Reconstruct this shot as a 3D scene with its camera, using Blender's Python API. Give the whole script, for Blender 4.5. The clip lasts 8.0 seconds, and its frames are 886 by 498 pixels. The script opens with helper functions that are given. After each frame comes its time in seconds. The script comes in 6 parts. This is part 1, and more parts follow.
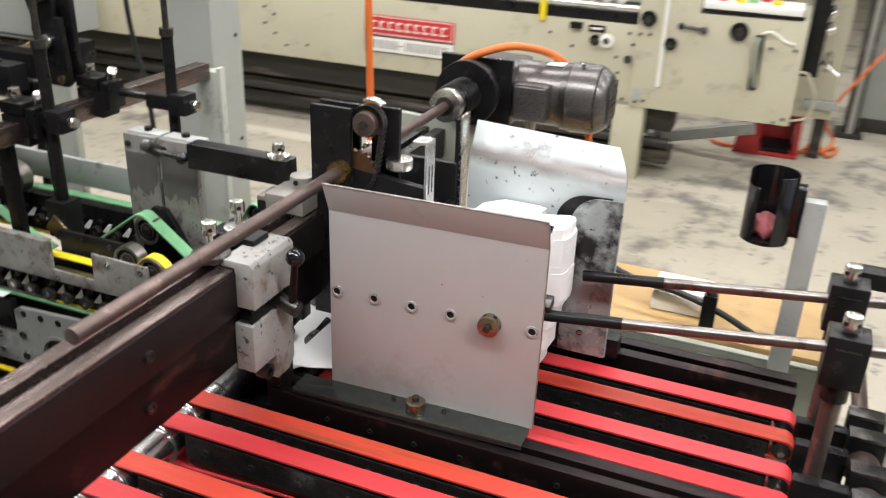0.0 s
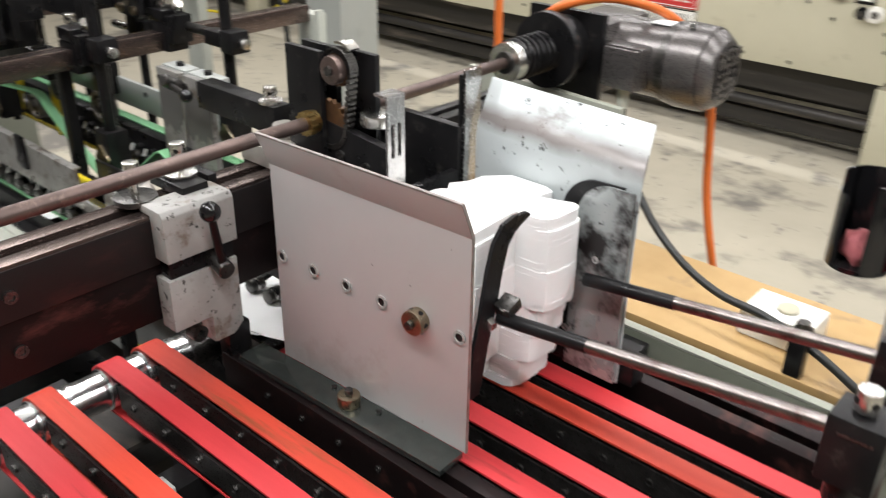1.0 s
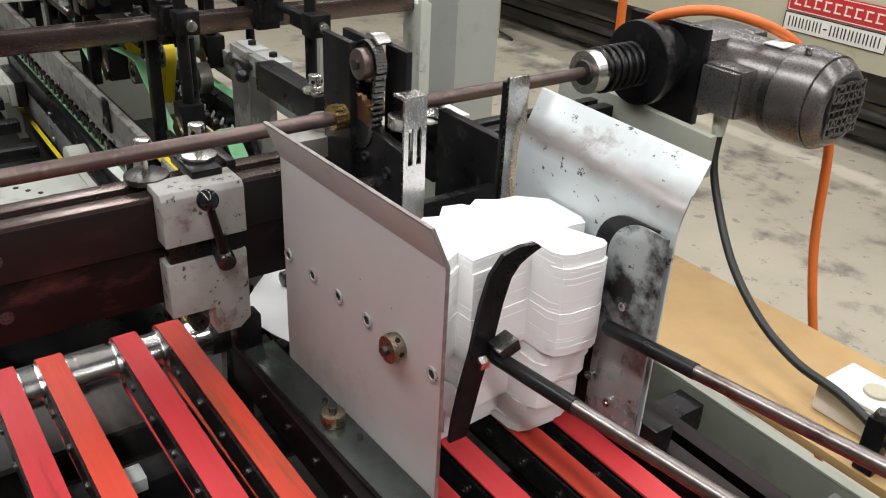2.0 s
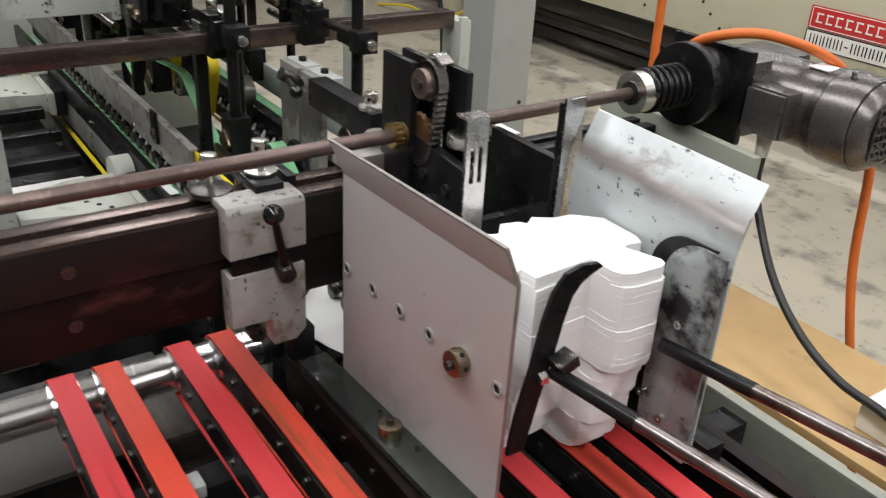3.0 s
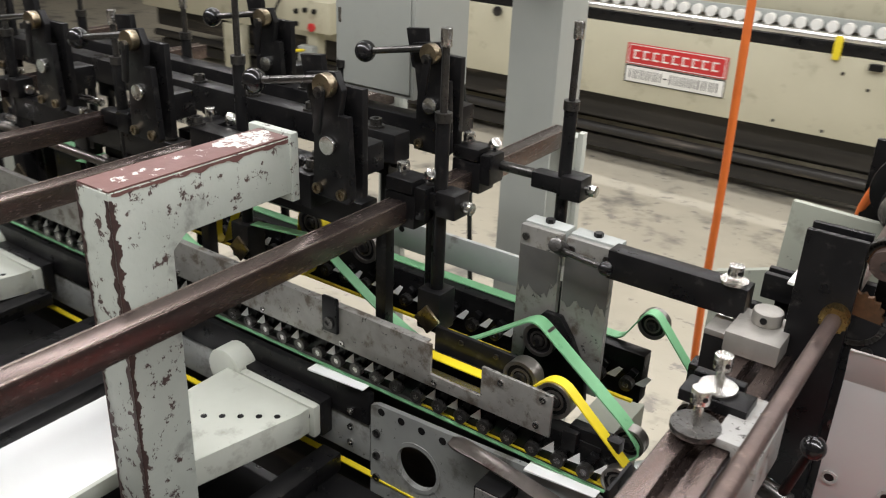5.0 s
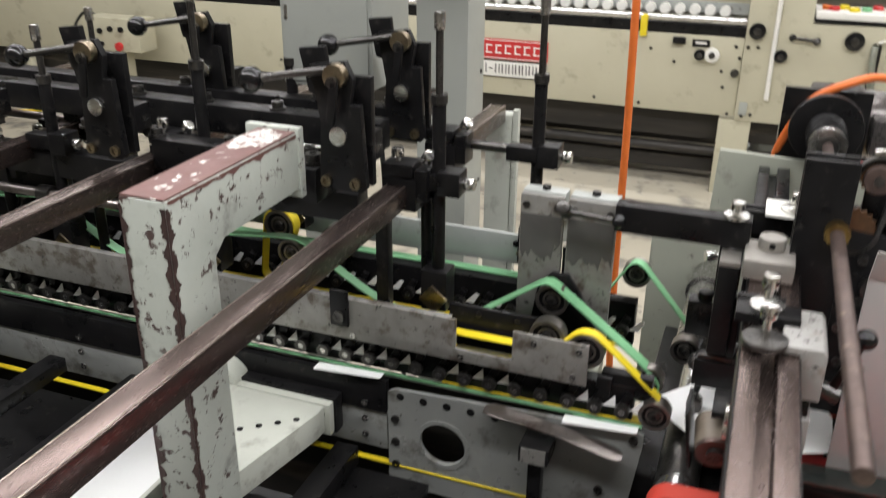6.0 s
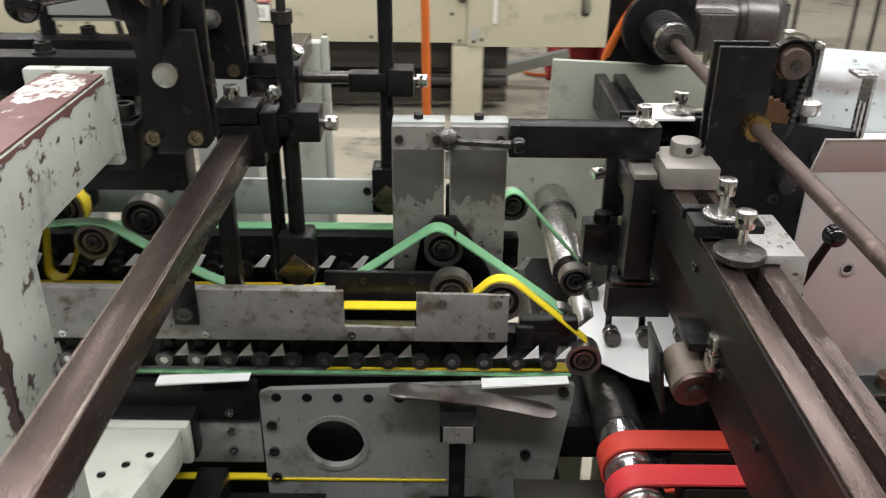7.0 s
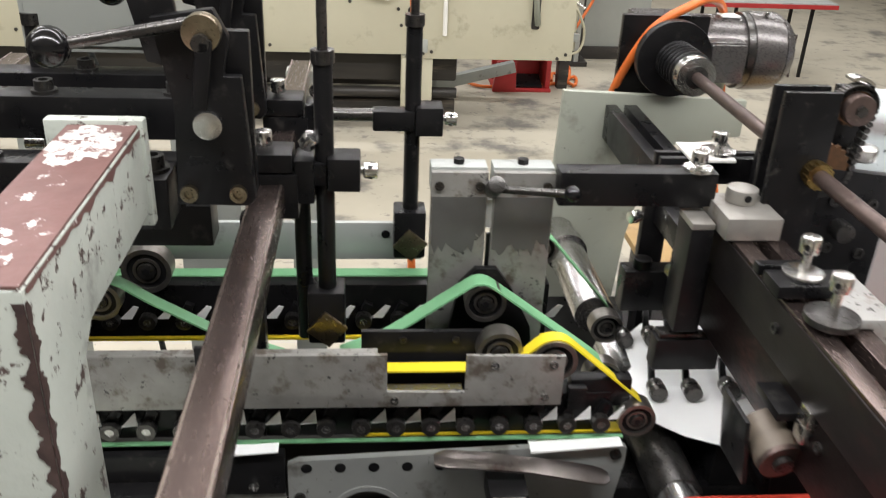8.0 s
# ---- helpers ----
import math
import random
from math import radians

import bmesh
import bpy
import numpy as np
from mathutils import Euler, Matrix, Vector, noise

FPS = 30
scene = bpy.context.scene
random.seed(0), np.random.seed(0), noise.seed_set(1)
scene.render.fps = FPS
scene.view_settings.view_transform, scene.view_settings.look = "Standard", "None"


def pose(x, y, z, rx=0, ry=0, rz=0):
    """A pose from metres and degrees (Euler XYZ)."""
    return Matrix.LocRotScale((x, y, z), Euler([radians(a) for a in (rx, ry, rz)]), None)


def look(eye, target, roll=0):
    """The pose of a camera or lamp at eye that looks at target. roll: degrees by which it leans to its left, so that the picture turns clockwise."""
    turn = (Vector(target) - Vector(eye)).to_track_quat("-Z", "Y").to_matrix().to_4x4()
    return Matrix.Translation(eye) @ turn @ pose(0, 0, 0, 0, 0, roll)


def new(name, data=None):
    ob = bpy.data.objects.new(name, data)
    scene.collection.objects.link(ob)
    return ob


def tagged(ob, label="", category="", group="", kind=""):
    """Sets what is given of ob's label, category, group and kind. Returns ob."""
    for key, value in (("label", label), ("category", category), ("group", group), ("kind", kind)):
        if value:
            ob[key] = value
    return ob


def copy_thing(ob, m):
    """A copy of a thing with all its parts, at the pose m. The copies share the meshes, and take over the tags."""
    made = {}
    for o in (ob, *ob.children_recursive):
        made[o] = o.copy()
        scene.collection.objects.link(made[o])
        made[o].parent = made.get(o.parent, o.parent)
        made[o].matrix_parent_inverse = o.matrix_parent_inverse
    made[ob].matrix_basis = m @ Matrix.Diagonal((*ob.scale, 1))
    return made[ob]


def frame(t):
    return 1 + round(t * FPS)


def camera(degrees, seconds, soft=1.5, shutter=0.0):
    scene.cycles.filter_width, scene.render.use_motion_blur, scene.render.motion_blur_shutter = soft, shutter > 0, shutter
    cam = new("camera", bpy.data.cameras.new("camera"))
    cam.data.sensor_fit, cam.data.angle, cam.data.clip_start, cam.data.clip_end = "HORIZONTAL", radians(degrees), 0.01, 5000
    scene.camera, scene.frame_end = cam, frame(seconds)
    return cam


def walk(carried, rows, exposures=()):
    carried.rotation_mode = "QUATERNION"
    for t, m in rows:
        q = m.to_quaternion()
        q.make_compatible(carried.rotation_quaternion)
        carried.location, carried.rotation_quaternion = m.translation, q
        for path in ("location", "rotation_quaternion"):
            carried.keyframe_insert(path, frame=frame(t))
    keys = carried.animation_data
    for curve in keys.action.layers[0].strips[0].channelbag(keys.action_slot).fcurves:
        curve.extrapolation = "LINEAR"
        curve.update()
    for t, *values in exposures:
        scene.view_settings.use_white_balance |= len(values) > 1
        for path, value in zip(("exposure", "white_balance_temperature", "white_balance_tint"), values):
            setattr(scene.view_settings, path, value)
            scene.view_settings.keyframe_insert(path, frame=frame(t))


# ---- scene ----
cam = camera(54.3, 8.0, 1.1, 0.35)
PATH = [
    (0, (0.670, -1.218, 1.782), (0.005, 0.472, 0.945), 2.3),
    (0.5, (0.885, -0.940, 1.729), (-0.123, 0.522, 0.808), 1.9),
    (1, (0.960, -0.792, 1.709), (-0.215, 0.542, 0.792), 0.9),
    (1.2, (0.999, -0.683, 1.700), (-0.350, 0.488, 0.801), 0.9),
    (2.3, (1.012, -0.559, 1.694), (-0.412, 0.485, 0.754), 3.0),
    (2.5, (1.000, -0.577, 1.694), (-0.430, 0.464, 0.761), 3.3),
    (2.7, (0.994, -0.584, 1.684), (-0.451, 0.454, 0.768), 3.4),
    (3, (0.988, -0.627, 1.710), (-0.452, 0.413, 0.790), 3.4),
    (3.5, (0.899, -0.786, 1.754), (-0.567, 0.260, 0.884), 2.5),
    (4, (0.774, -0.926, 1.757), (-0.649, 0.208, 0.927), 1.4),
    (4.2, (0.684, -0.946, 1.750), (-0.705, 0.237, 0.930), 1.4),
    (4.5, (0.501, -0.960, 1.735), (-0.852, 0.290, 0.956), 0.9),
    (4.7, (0.333, -1.021, 1.801), (-0.903, 0.329, 0.994), 1.0),
    (5.8, (-0.087, -1.304, 1.827), (-0.763, 0.409, 1.048), 2.7),
    (6, (-0.137, -1.332, 1.783), (-0.774, 0.382, 0.973), 0.5),
    (6.5, (-0.301, -1.260, 1.673), (-0.633, 0.495, 0.773), -0.3),
    (6.8, (-0.353, -1.191, 1.669), (-0.520, 0.589, 0.775), 0.0),
    (7, (-0.429, -1.142, 1.672), (-0.427, 0.639, 0.762), 0.6),
    (7.5, (-0.552, -1.107, 1.680), (-0.341, 0.660, 0.768), 1.4),
    (7.6, (-0.544, -1.102, 1.679), (-0.365, 0.673, 0.774), 1.1),
    (8, (-0.589, -1.024, 1.688), (-0.415, 0.755, 0.791), 2.6),
]
EXPOSURES = [(0.0, 0.3), (0.5, 0.1), (1.0, 0.22), (2.5, -0.26), (4.0, -0.25), (4.5, 0.0), (6.0, 0.05), (6.5, 0.15), (7.0, 0.05), (8.0, 0.27)]
walk(cam, [(t, look(eye, target, roll)) for t, eye, target, roll in PATH], EXPOSURES)

# ---- light: fluorescent tubes under a high ceiling ----
FLOOR = -0.21
world = bpy.data.worlds.new("hall_air")
scene.world = world
world.use_nodes = True
world.node_tree.nodes["Background"].inputs[0].default_value = (0.9, 0.95, 1.0, 1)
world.node_tree.nodes["Background"].inputs[1].default_value = 0.05


def tube_lamp(x, y, z, power, rot=0):
    data = bpy.data.lights.new("ceiling_tube", "AREA")
    data.shape, data.size, data.size_y = "RECTANGLE", 2.4, 0.35
    data.energy, data.color = power, (1.0, 0.985, 1.0)
    ob = new("ceiling_tube", data)
    ob.matrix_world = pose(x, y, z, 0, 0, rot)
    return ob


LAMPS = [(x, y) for y in (-1.5, 1.1, 3.6, 7.4) for x in (-5.3, -2.85, -0.4, 2.05, 4.5)]
for lx, ly in LAMPS:
    tube_lamp(lx, ly, 4.2, {-1.5: 84, 1.1: 42, 3.6: 40, 7.4: 56}[ly])


# ---- materials ----
def mat(name, c1, c2=None, scale=30, rough=0.5, metal=0.0, bump=0.15, fine=300, stain=None, chip=None, stretch=(1, 1, 1), spec=0.5, rvar=0.12, coat=0.0):
    """A surface of two mixed tones with fine grain; stain and chip: (colour, amount 0..1, scale)."""
    m = bpy.data.materials.new(name)
    m.use_nodes = True
    nt = m.node_tree
    b = nt.nodes["Principled BSDF"]
    tc = nt.nodes.new("ShaderNodeTexCoord")
    mp = nt.nodes.new("ShaderNodeMapping")
    mp.inputs["Scale"].default_value = stretch
    nt.links.new(tc.outputs["Object"], mp.inputs[0])

    def noise_tex(sc, detail=4, rgh=0.6):
        n = nt.nodes.new("ShaderNodeTexNoise")
        n.inputs["Scale"].default_value, n.inputs["Detail"].default_value, n.inputs["Roughness"].default_value = sc, detail, rgh
        nt.links.new(mp.outputs[0], n.inputs["Vector"])
        return n.outputs["Fac"]

    def ramp(fac, a, z):
        r = nt.nodes.new("ShaderNodeMapRange")
        r.inputs["From Min"].default_value, r.inputs["From Max"].default_value = a, z
        nt.links.new(fac, r.inputs["Value"])
        return r.outputs[0]

    def mix(fac, a, z):
        x = nt.nodes.new("ShaderNodeMix")
        x.data_type = "RGBA"
        nt.links.new(fac, x.inputs[0])
        for sock, val in ((x.inputs[6], a), (x.inputs[7], z)):
            if isinstance(val, tuple):
                sock.default_value = (*val, 1)
            else:
                nt.links.new(val, sock)
        return x.outputs[2]

    c2 = c2 or tuple(v * 0.75 for v in c1)
    big = noise_tex(scale)
    small = noise_tex(fine, 3)
    col = mix(ramp(big, 0.3, 0.7), c1, c2)
    rg = ramp(big, 0.25, 0.75)
    rn = nt.nodes.new("ShaderNodeMapRange")
    rn.inputs["To Min"].default_value, rn.inputs["To Max"].default_value = max(rough - rvar, 0.04), min(rough + rvar, 1)
    nt.links.new(small if metal > 0.5 else rg, rn.inputs["Value"])
    if stain:
        sc, amount, ss = stain
        f = ramp(noise_tex(ss, 6, 0.65), 0.68 - 0.36 * amount, 0.78 - 0.3 * amount)
        col = mix(f, col, sc)
    if chip:
        cc, amount, cs = chip
        f = ramp(noise_tex(cs, 8, 0.72), 0.72 - 0.4 * amount, 0.735 - 0.4 * amount)
        col = mix(f, col, cc)
    nt.links.new(col, b.inputs["Base Color"])
    nt.links.new(rn.outputs[0], b.inputs["Roughness"])
    b.inputs["Metallic"].default_value = metal
    b.inputs["Specular IOR Level"].default_value = spec
    b.inputs["Coat Weight"].default_value = coat
    bp = nt.nodes.new("ShaderNodeBump")
    bp.inputs["Strength"].default_value, bp.inputs["Distance"].default_value = bump, 0.002
    nt.links.new(small, bp.inputs["Height"])
    nt.links.new(bp.outputs[0], b.inputs["Normal"])
    return m


M = {
    "concrete": mat("concrete", (0.47, 0.43, 0.34), (0.36, 0.33, 0.26), 1.1, 0.55, bump=0.3, fine=40, stain=((0.16, 0.15, 0.13), 0.42, 2.2), chip=((0.24, 0.22, 0.19), 0.3, 9)),
    "black": mat("black_oxide_steel", (0.006, 0.006, 0.0065), (0.011, 0.0105, 0.011), 18, 0.33, metal=0.1, bump=0.05, spec=0.26, stain=((0.03, 0.028, 0.026), 0.25, 40)),
    "sideplate": mat("oily_grey_side_plate", (0.33, 0.34, 0.32), (0.26, 0.27, 0.26), 7, 0.36, metal=0.3, bump=0.08, stain=((0.13, 0.125, 0.11), 0.42, 11), chip=((0.06, 0.06, 0.05), 0.2, 50)),
    "tanrubber": mat("worn_tan_rubber", (0.2, 0.165, 0.125), (0.14, 0.115, 0.09), 20, 0.45, bump=0.12, stain=((0.12, 0.09, 0.07), 0.35, 35)),
    "wheelsteel": mat("dull_bearing_wheel_steel", (0.36, 0.34, 0.315), (0.22, 0.205, 0.19), 30, 0.34, metal=0.95, bump=0.05, stain=((0.16, 0.13, 0.11), 0.3, 40)),
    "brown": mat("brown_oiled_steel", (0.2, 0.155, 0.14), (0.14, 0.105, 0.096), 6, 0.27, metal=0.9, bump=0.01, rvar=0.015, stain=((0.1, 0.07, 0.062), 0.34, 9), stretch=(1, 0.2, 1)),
    "wornedge": mat("edge_worn_bright", (0.46, 0.39, 0.34), (0.2, 0.155, 0.135), 40, 0.3, metal=0.95, bump=0.02, stretch=(1, 0.3, 1)),
    "scratched": mat("scratched_blue_grey_sheet", (0.15, 0.148, 0.155), (0.1, 0.1, 0.105), 7, 0.32, metal=0.6, bump=0.08, stain=((0.05, 0.048, 0.046), 0.35, 10), chip=((0.5, 0.5, 0.5), 0.16, 120)),
    "darkred": mat("dark_maroon_steel", (0.018, 0.01, 0.01), (0.01, 0.007, 0.007), 10, 0.4, metal=0.6, bump=0.1, stain=((0.09, 0.035, 0.03), 0.3, 16), stretch=(1, 0.4, 1)),
    "rod": mat("rusty_brown_rod", (0.15, 0.108, 0.095), (0.1, 0.075, 0.068), 30, 0.38, metal=0.7, bump=0.12, stain=((0.22, 0.165, 0.14), 0.3, 40)),
    "steel": mat("bright_steel", (0.62, 0.61, 0.6), (0.5, 0.49, 0.48), 30, 0.25, metal=1.0, bump=0.06, stain=((0.25, 0.23, 0.21), 0.25, 45)),
    "chrome": mat("polished_chrome", (0.78, 0.78, 0.78), (0.68, 0.68, 0.68), 10, 0.24, metal=1.0, bump=0.008, fine=60, rvar=0.05, stain=((0.4, 0.39, 0.38), 0.2, 30)),
    "nickel": mat("nickel_plated_screw", (0.74, 0.73, 0.7), (0.66, 0.65, 0.62), 20, 0.26, metal=1.0, bump=0.02, rvar=0.04),
    "worn": mat("worn_grey_steel", (0.33, 0.325, 0.3), (0.22, 0.215, 0.2), 16, 0.42, metal=0.45, bump=0.14, stain=((0.12, 0.1, 0.08), 0.46, 26), chip=((0.06, 0.06, 0.055), 0.28, 55)),
    "guard": mat("grey_painted_sheet", (0.5, 0.49, 0.485), (0.465, 0.455, 0.45), 5, 0.42, metal=0.15, bump=0.04, stain=((0.4, 0.36, 0.35), 0.3, 6), chip=((0.2, 0.19, 0.18), 0.1, 45)),
    "guardedge": mat("bare_sheet_edge", (0.42, 0.4, 0.38), (0.25, 0.22, 0.2), 60, 0.4, metal=0.7),
    "deflector": mat("scuffed_white_sheet", (0.5, 0.54, 0.54), (0.43, 0.47, 0.47), 8, 0.38, metal=0.15, bump=0.06, stain=((0.2, 0.18, 0.17), 0.22, 11), chip=((0.05, 0.05, 0.05), 0.24, 50)),
    "chipped": mat("chipped_grey_green_paint", (0.47, 0.5, 0.45), (0.42, 0.45, 0.4), 12, 0.5, bump=0.2, fine=120, stain=((0.3, 0.31, 0.28), 0.25, 14), chip=((0.07, 0.045, 0.04), 0.34, 42)),
    "chipped_brown": mat("worn_maroon_paint", (0.17, 0.085, 0.075), (0.14, 0.07, 0.062), 14, 0.4, bump=0.15, fine=150, chip=((0.75, 0.74, 0.7), 0.34, 20)),
    "bareedge": mat("bare_rusty_edge", (0.09, 0.055, 0.048), (0.05, 0.032, 0.03), 60, 0.5, metal=0.3, bump=0.2),
    "scuffed": mat("scuffed_grey_steel", (0.36, 0.39, 0.385), (0.29, 0.315, 0.31), 9, 0.34, metal=0.35, bump=0.08, stain=((0.025, 0.022, 0.022), 0.62, 15), chip=((0.06, 0.055, 0.055), 0.3, 42)),
    "rodsteel": mat("drawn_dark_steel", (0.28, 0.255, 0.24), (0.19, 0.17, 0.16), 20, 0.33, metal=1.0, bump=0.05, stain=((0.12, 0.09, 0.08), 0.35, 18)),
    "brownblack": mat("shaded_beam_steel", (0.014, 0.0105, 0.0105), (0.009, 0.007, 0.007), 10, 0.46, metal=0.3, bump=0.08, stain=((0.05, 0.018, 0.016), 0.3, 9), stretch=(1, 0.4, 1)),
    "dirt": mat("brown_grime", (0.2, 0.16, 0.14), (0.3, 0.27, 0.25), 22, 0.45, metal=0.2, bump=0.05),
    "barewhite": mat("bare_primer", (0.7, 0.69, 0.65), (0.6, 0.58, 0.54), 30, 0.35, bump=0.15, chip=((0.17, 0.085, 0.075), 0.47, 75)),
    "darkpaint": mat("dark_grey_paint", (0.075, 0.074, 0.07), (0.1, 0.098, 0.092), 20, 0.42, bump=0.08),
    "greypaint": mat("light_grey_green_paint", (0.5, 0.52, 0.46), (0.45, 0.47, 0.41), 7, 0.5, bump=0.08, stain=((0.3, 0.29, 0.25), 0.3, 10), chip=((0.1, 0.09, 0.08), 0.12, 40)),
    "greyplate": mat("grey_side_plate", (0.42, 0.44, 0.42), (0.36, 0.38, 0.36), 9, 0.42, metal=0.25, bump=0.06, stain=((0.22, 0.22, 0.2), 0.3, 14)),
    "clampgrey": mat("scratched_grey_casting", (0.36, 0.355, 0.335), (0.28, 0.275, 0.26), 16, 0.45, bump=0.12, stain=((0.17, 0.13, 0.1), 0.42, 18), chip=((0.05, 0.045, 0.04), 0.32, 60)),
    "olive": mat("olive_grey_panel", (0.23, 0.24, 0.19), (0.19, 0.2, 0.16), 5, 0.5, bump=0.06, stain=((0.17, 0.17, 0.14), 0.3, 9)),
    "column": mat("grey_cabinet_paint", (0.38, 0.395, 0.36), (0.33, 0.345, 0.315), 3, 0.5, bump=0.05, stain=((0.3, 0.31, 0.28), 0.25, 5)),
    "cream": mat("cream_machine_paint", (0.5, 0.475, 0.355), (0.46, 0.435, 0.32), 3, 0.5, bump=0.05, stain=((0.36, 0.33, 0.24), 0.3, 5), chip=((0.14, 0.12, 0.09), 0.06, 30)),
    "red": mat("red_rubber_belt", (0.58, 0.04, 0.045), (0.47, 0.03, 0.036), 9, 0.55, bump=0.15, stain=((0.3, 0.02, 0.02), 0.2, 12), stretch=(0.3, 3, 1)),
    "redorange": mat("orange_red_rubber_belt", (0.6, 0.06, 0.03), (0.47, 0.04, 0.025), 9, 0.55, bump=0.15, stain=((0.28, 0.06, 0.02), 0.3, 12), stretch=(0.3, 3, 1)),
    "green": mat("mint_green_belt", (0.2, 0.46, 0.24), (0.17, 0.4, 0.2), 14, 0.5, bump=0.1, stain=((0.07, 0.25, 0.13), 0.2, 25)),
    "yellow": mat("yellow_belt", (0.75, 0.6, 0.02), (0.68, 0.53, 0.02), 14, 0.5, bump=0.1),
    "beltback": mat("belt_underside", (0.03, 0.05, 0.035), None, 20, 0.6),
    "paper": mat("white_carton_board", (0.82, 0.83, 0.82), (0.79, 0.8, 0.79), 3, 0.6, bump=0.03),
    "bearing": mat("dark_bearing_steel", (0.12, 0.115, 0.11), (0.07, 0.068, 0.065), 40, 0.3, metal=0.9, bump=0.05),
    "brass": mat("tarnished_brass", (0.5, 0.36, 0.14), (0.36, 0.25, 0.1), 60, 0.3, metal=1.0),
    "nutbrass": mat("dull_bronze_nut", (0.4, 0.34, 0.24), (0.28, 0.23, 0.16), 80, 0.3, metal=1.0),
    "motor": mat("dark_grey_motor_enamel", (0.15, 0.14, 0.135), (0.11, 0.103, 0.1), 8, 0.29, metal=0.65, bump=0.02, stain=((0.2, 0.18, 0.17), 0.25, 14)),
    "plastic": mat("black_plastic", (0.006, 0.006, 0.007), (0.009, 0.009, 0.009), 20, 0.14, bump=0.02, rvar=0.05),
    "orange": mat("orange_air_hose", (0.72, 0.17, 0.03), (0.62, 0.14, 0.025), 12, 0.45, bump=0.04),
    "cable": mat("black_rubber_cable", (0.018, 0.02, 0.018), None, 20, 0.5),
    "white": mat("white_plastic", (0.8, 0.79, 0.74), (0.74, 0.73, 0.68), 9, 0.4, bump=0.03),
    "board": mat("tan_fibreboard", (0.5, 0.33, 0.14), (0.42, 0.27, 0.11), 7, 0.6, bump=0.1, stain=((0.3, 0.2, 0.1), 0.3, 9)),
    "signred": mat("red_enamel", (0.55, 0.03, 0.03), (0.5, 0.03, 0.03), 5, 0.4),
    "redpaint": mat("red_guard_paint", (0.42, 0.03, 0.03), (0.33, 0.02, 0.02), 6, 0.45),
    "darkgap": mat("greasy_steel_and_gap_shade", (0.05, 0.045, 0.04), (0.025, 0.024, 0.022), 3, 0.5, metal=0.3, stain=((0.13, 0.11, 0.09), 0.35, 4), stretch=(0.3, 1, 3)),
    "gear": mat("oily_rust_sprocket", (0.2, 0.1, 0.05), (0.1, 0.06, 0.035), 50, 0.4, metal=0.7),
    "wall": mat("pale_hall_wall", (0.5, 0.48, 0.42), (0.44, 0.42, 0.37), 0.8, 0.7, bump=0.05),
    "greasyflange": mat("oily_green_black_steel", (0.12, 0.135, 0.125), (0.07, 0.08, 0.075), 26, 0.2, metal=0.8, bump=0.06, stain=((0.12, 0.13, 0.12), 0.3, 34)),
    "bluegrey": mat("blue_grey_cover", (0.32, 0.35, 0.42), (0.27, 0.3, 0.37), 6, 0.4),
    "pink": mat("pink_cloth", (0.5, 0.16, 0.17), (0.36, 0.1, 0.11), 60, 0.9, bump=0.4),
    "standpaint": mat("grey_green_frame_paint", (0.36, 0.375, 0.31), (0.31, 0.325, 0.27), 5, 0.45, bump=0.06, stain=((0.2, 0.2, 0.16), 0.3, 8), chip=((0.09, 0.08, 0.07), 0.14, 40)),
    "castgrey": mat("bare_cast_steel", (0.36, 0.345, 0.315), (0.28, 0.265, 0.24), 18, 0.42, metal=0.55, bump=0.12, stain=((0.2, 0.17, 0.14), 0.3, 22)),
    "lampwhite": mat("white_fixture", (0.8, 0.8, 0.78), None, 4, 0.4),
}


def crease_reflection(m):
    """A soft brown reflection painted along the bend of the deflector sheet, broken up by noise."""
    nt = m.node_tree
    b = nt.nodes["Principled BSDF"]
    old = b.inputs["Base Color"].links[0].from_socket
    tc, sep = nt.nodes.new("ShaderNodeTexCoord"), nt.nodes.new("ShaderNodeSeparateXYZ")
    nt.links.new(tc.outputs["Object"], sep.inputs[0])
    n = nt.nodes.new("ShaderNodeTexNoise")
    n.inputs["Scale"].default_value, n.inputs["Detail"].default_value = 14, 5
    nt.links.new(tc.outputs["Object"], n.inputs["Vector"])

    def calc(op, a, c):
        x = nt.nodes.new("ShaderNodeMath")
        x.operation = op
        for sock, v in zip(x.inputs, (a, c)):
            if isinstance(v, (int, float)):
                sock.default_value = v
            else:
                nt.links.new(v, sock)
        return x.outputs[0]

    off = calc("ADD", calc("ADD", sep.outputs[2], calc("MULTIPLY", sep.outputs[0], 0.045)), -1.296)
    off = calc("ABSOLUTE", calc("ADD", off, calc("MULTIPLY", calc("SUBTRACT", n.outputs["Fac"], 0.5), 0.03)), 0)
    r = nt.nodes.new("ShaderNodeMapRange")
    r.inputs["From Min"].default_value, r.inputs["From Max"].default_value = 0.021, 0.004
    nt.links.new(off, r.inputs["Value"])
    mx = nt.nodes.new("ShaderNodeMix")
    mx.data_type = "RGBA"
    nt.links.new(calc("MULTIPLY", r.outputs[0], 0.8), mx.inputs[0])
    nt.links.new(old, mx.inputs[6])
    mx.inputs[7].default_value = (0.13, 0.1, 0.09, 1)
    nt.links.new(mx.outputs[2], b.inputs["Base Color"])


crease_reflection(M["deflector"])


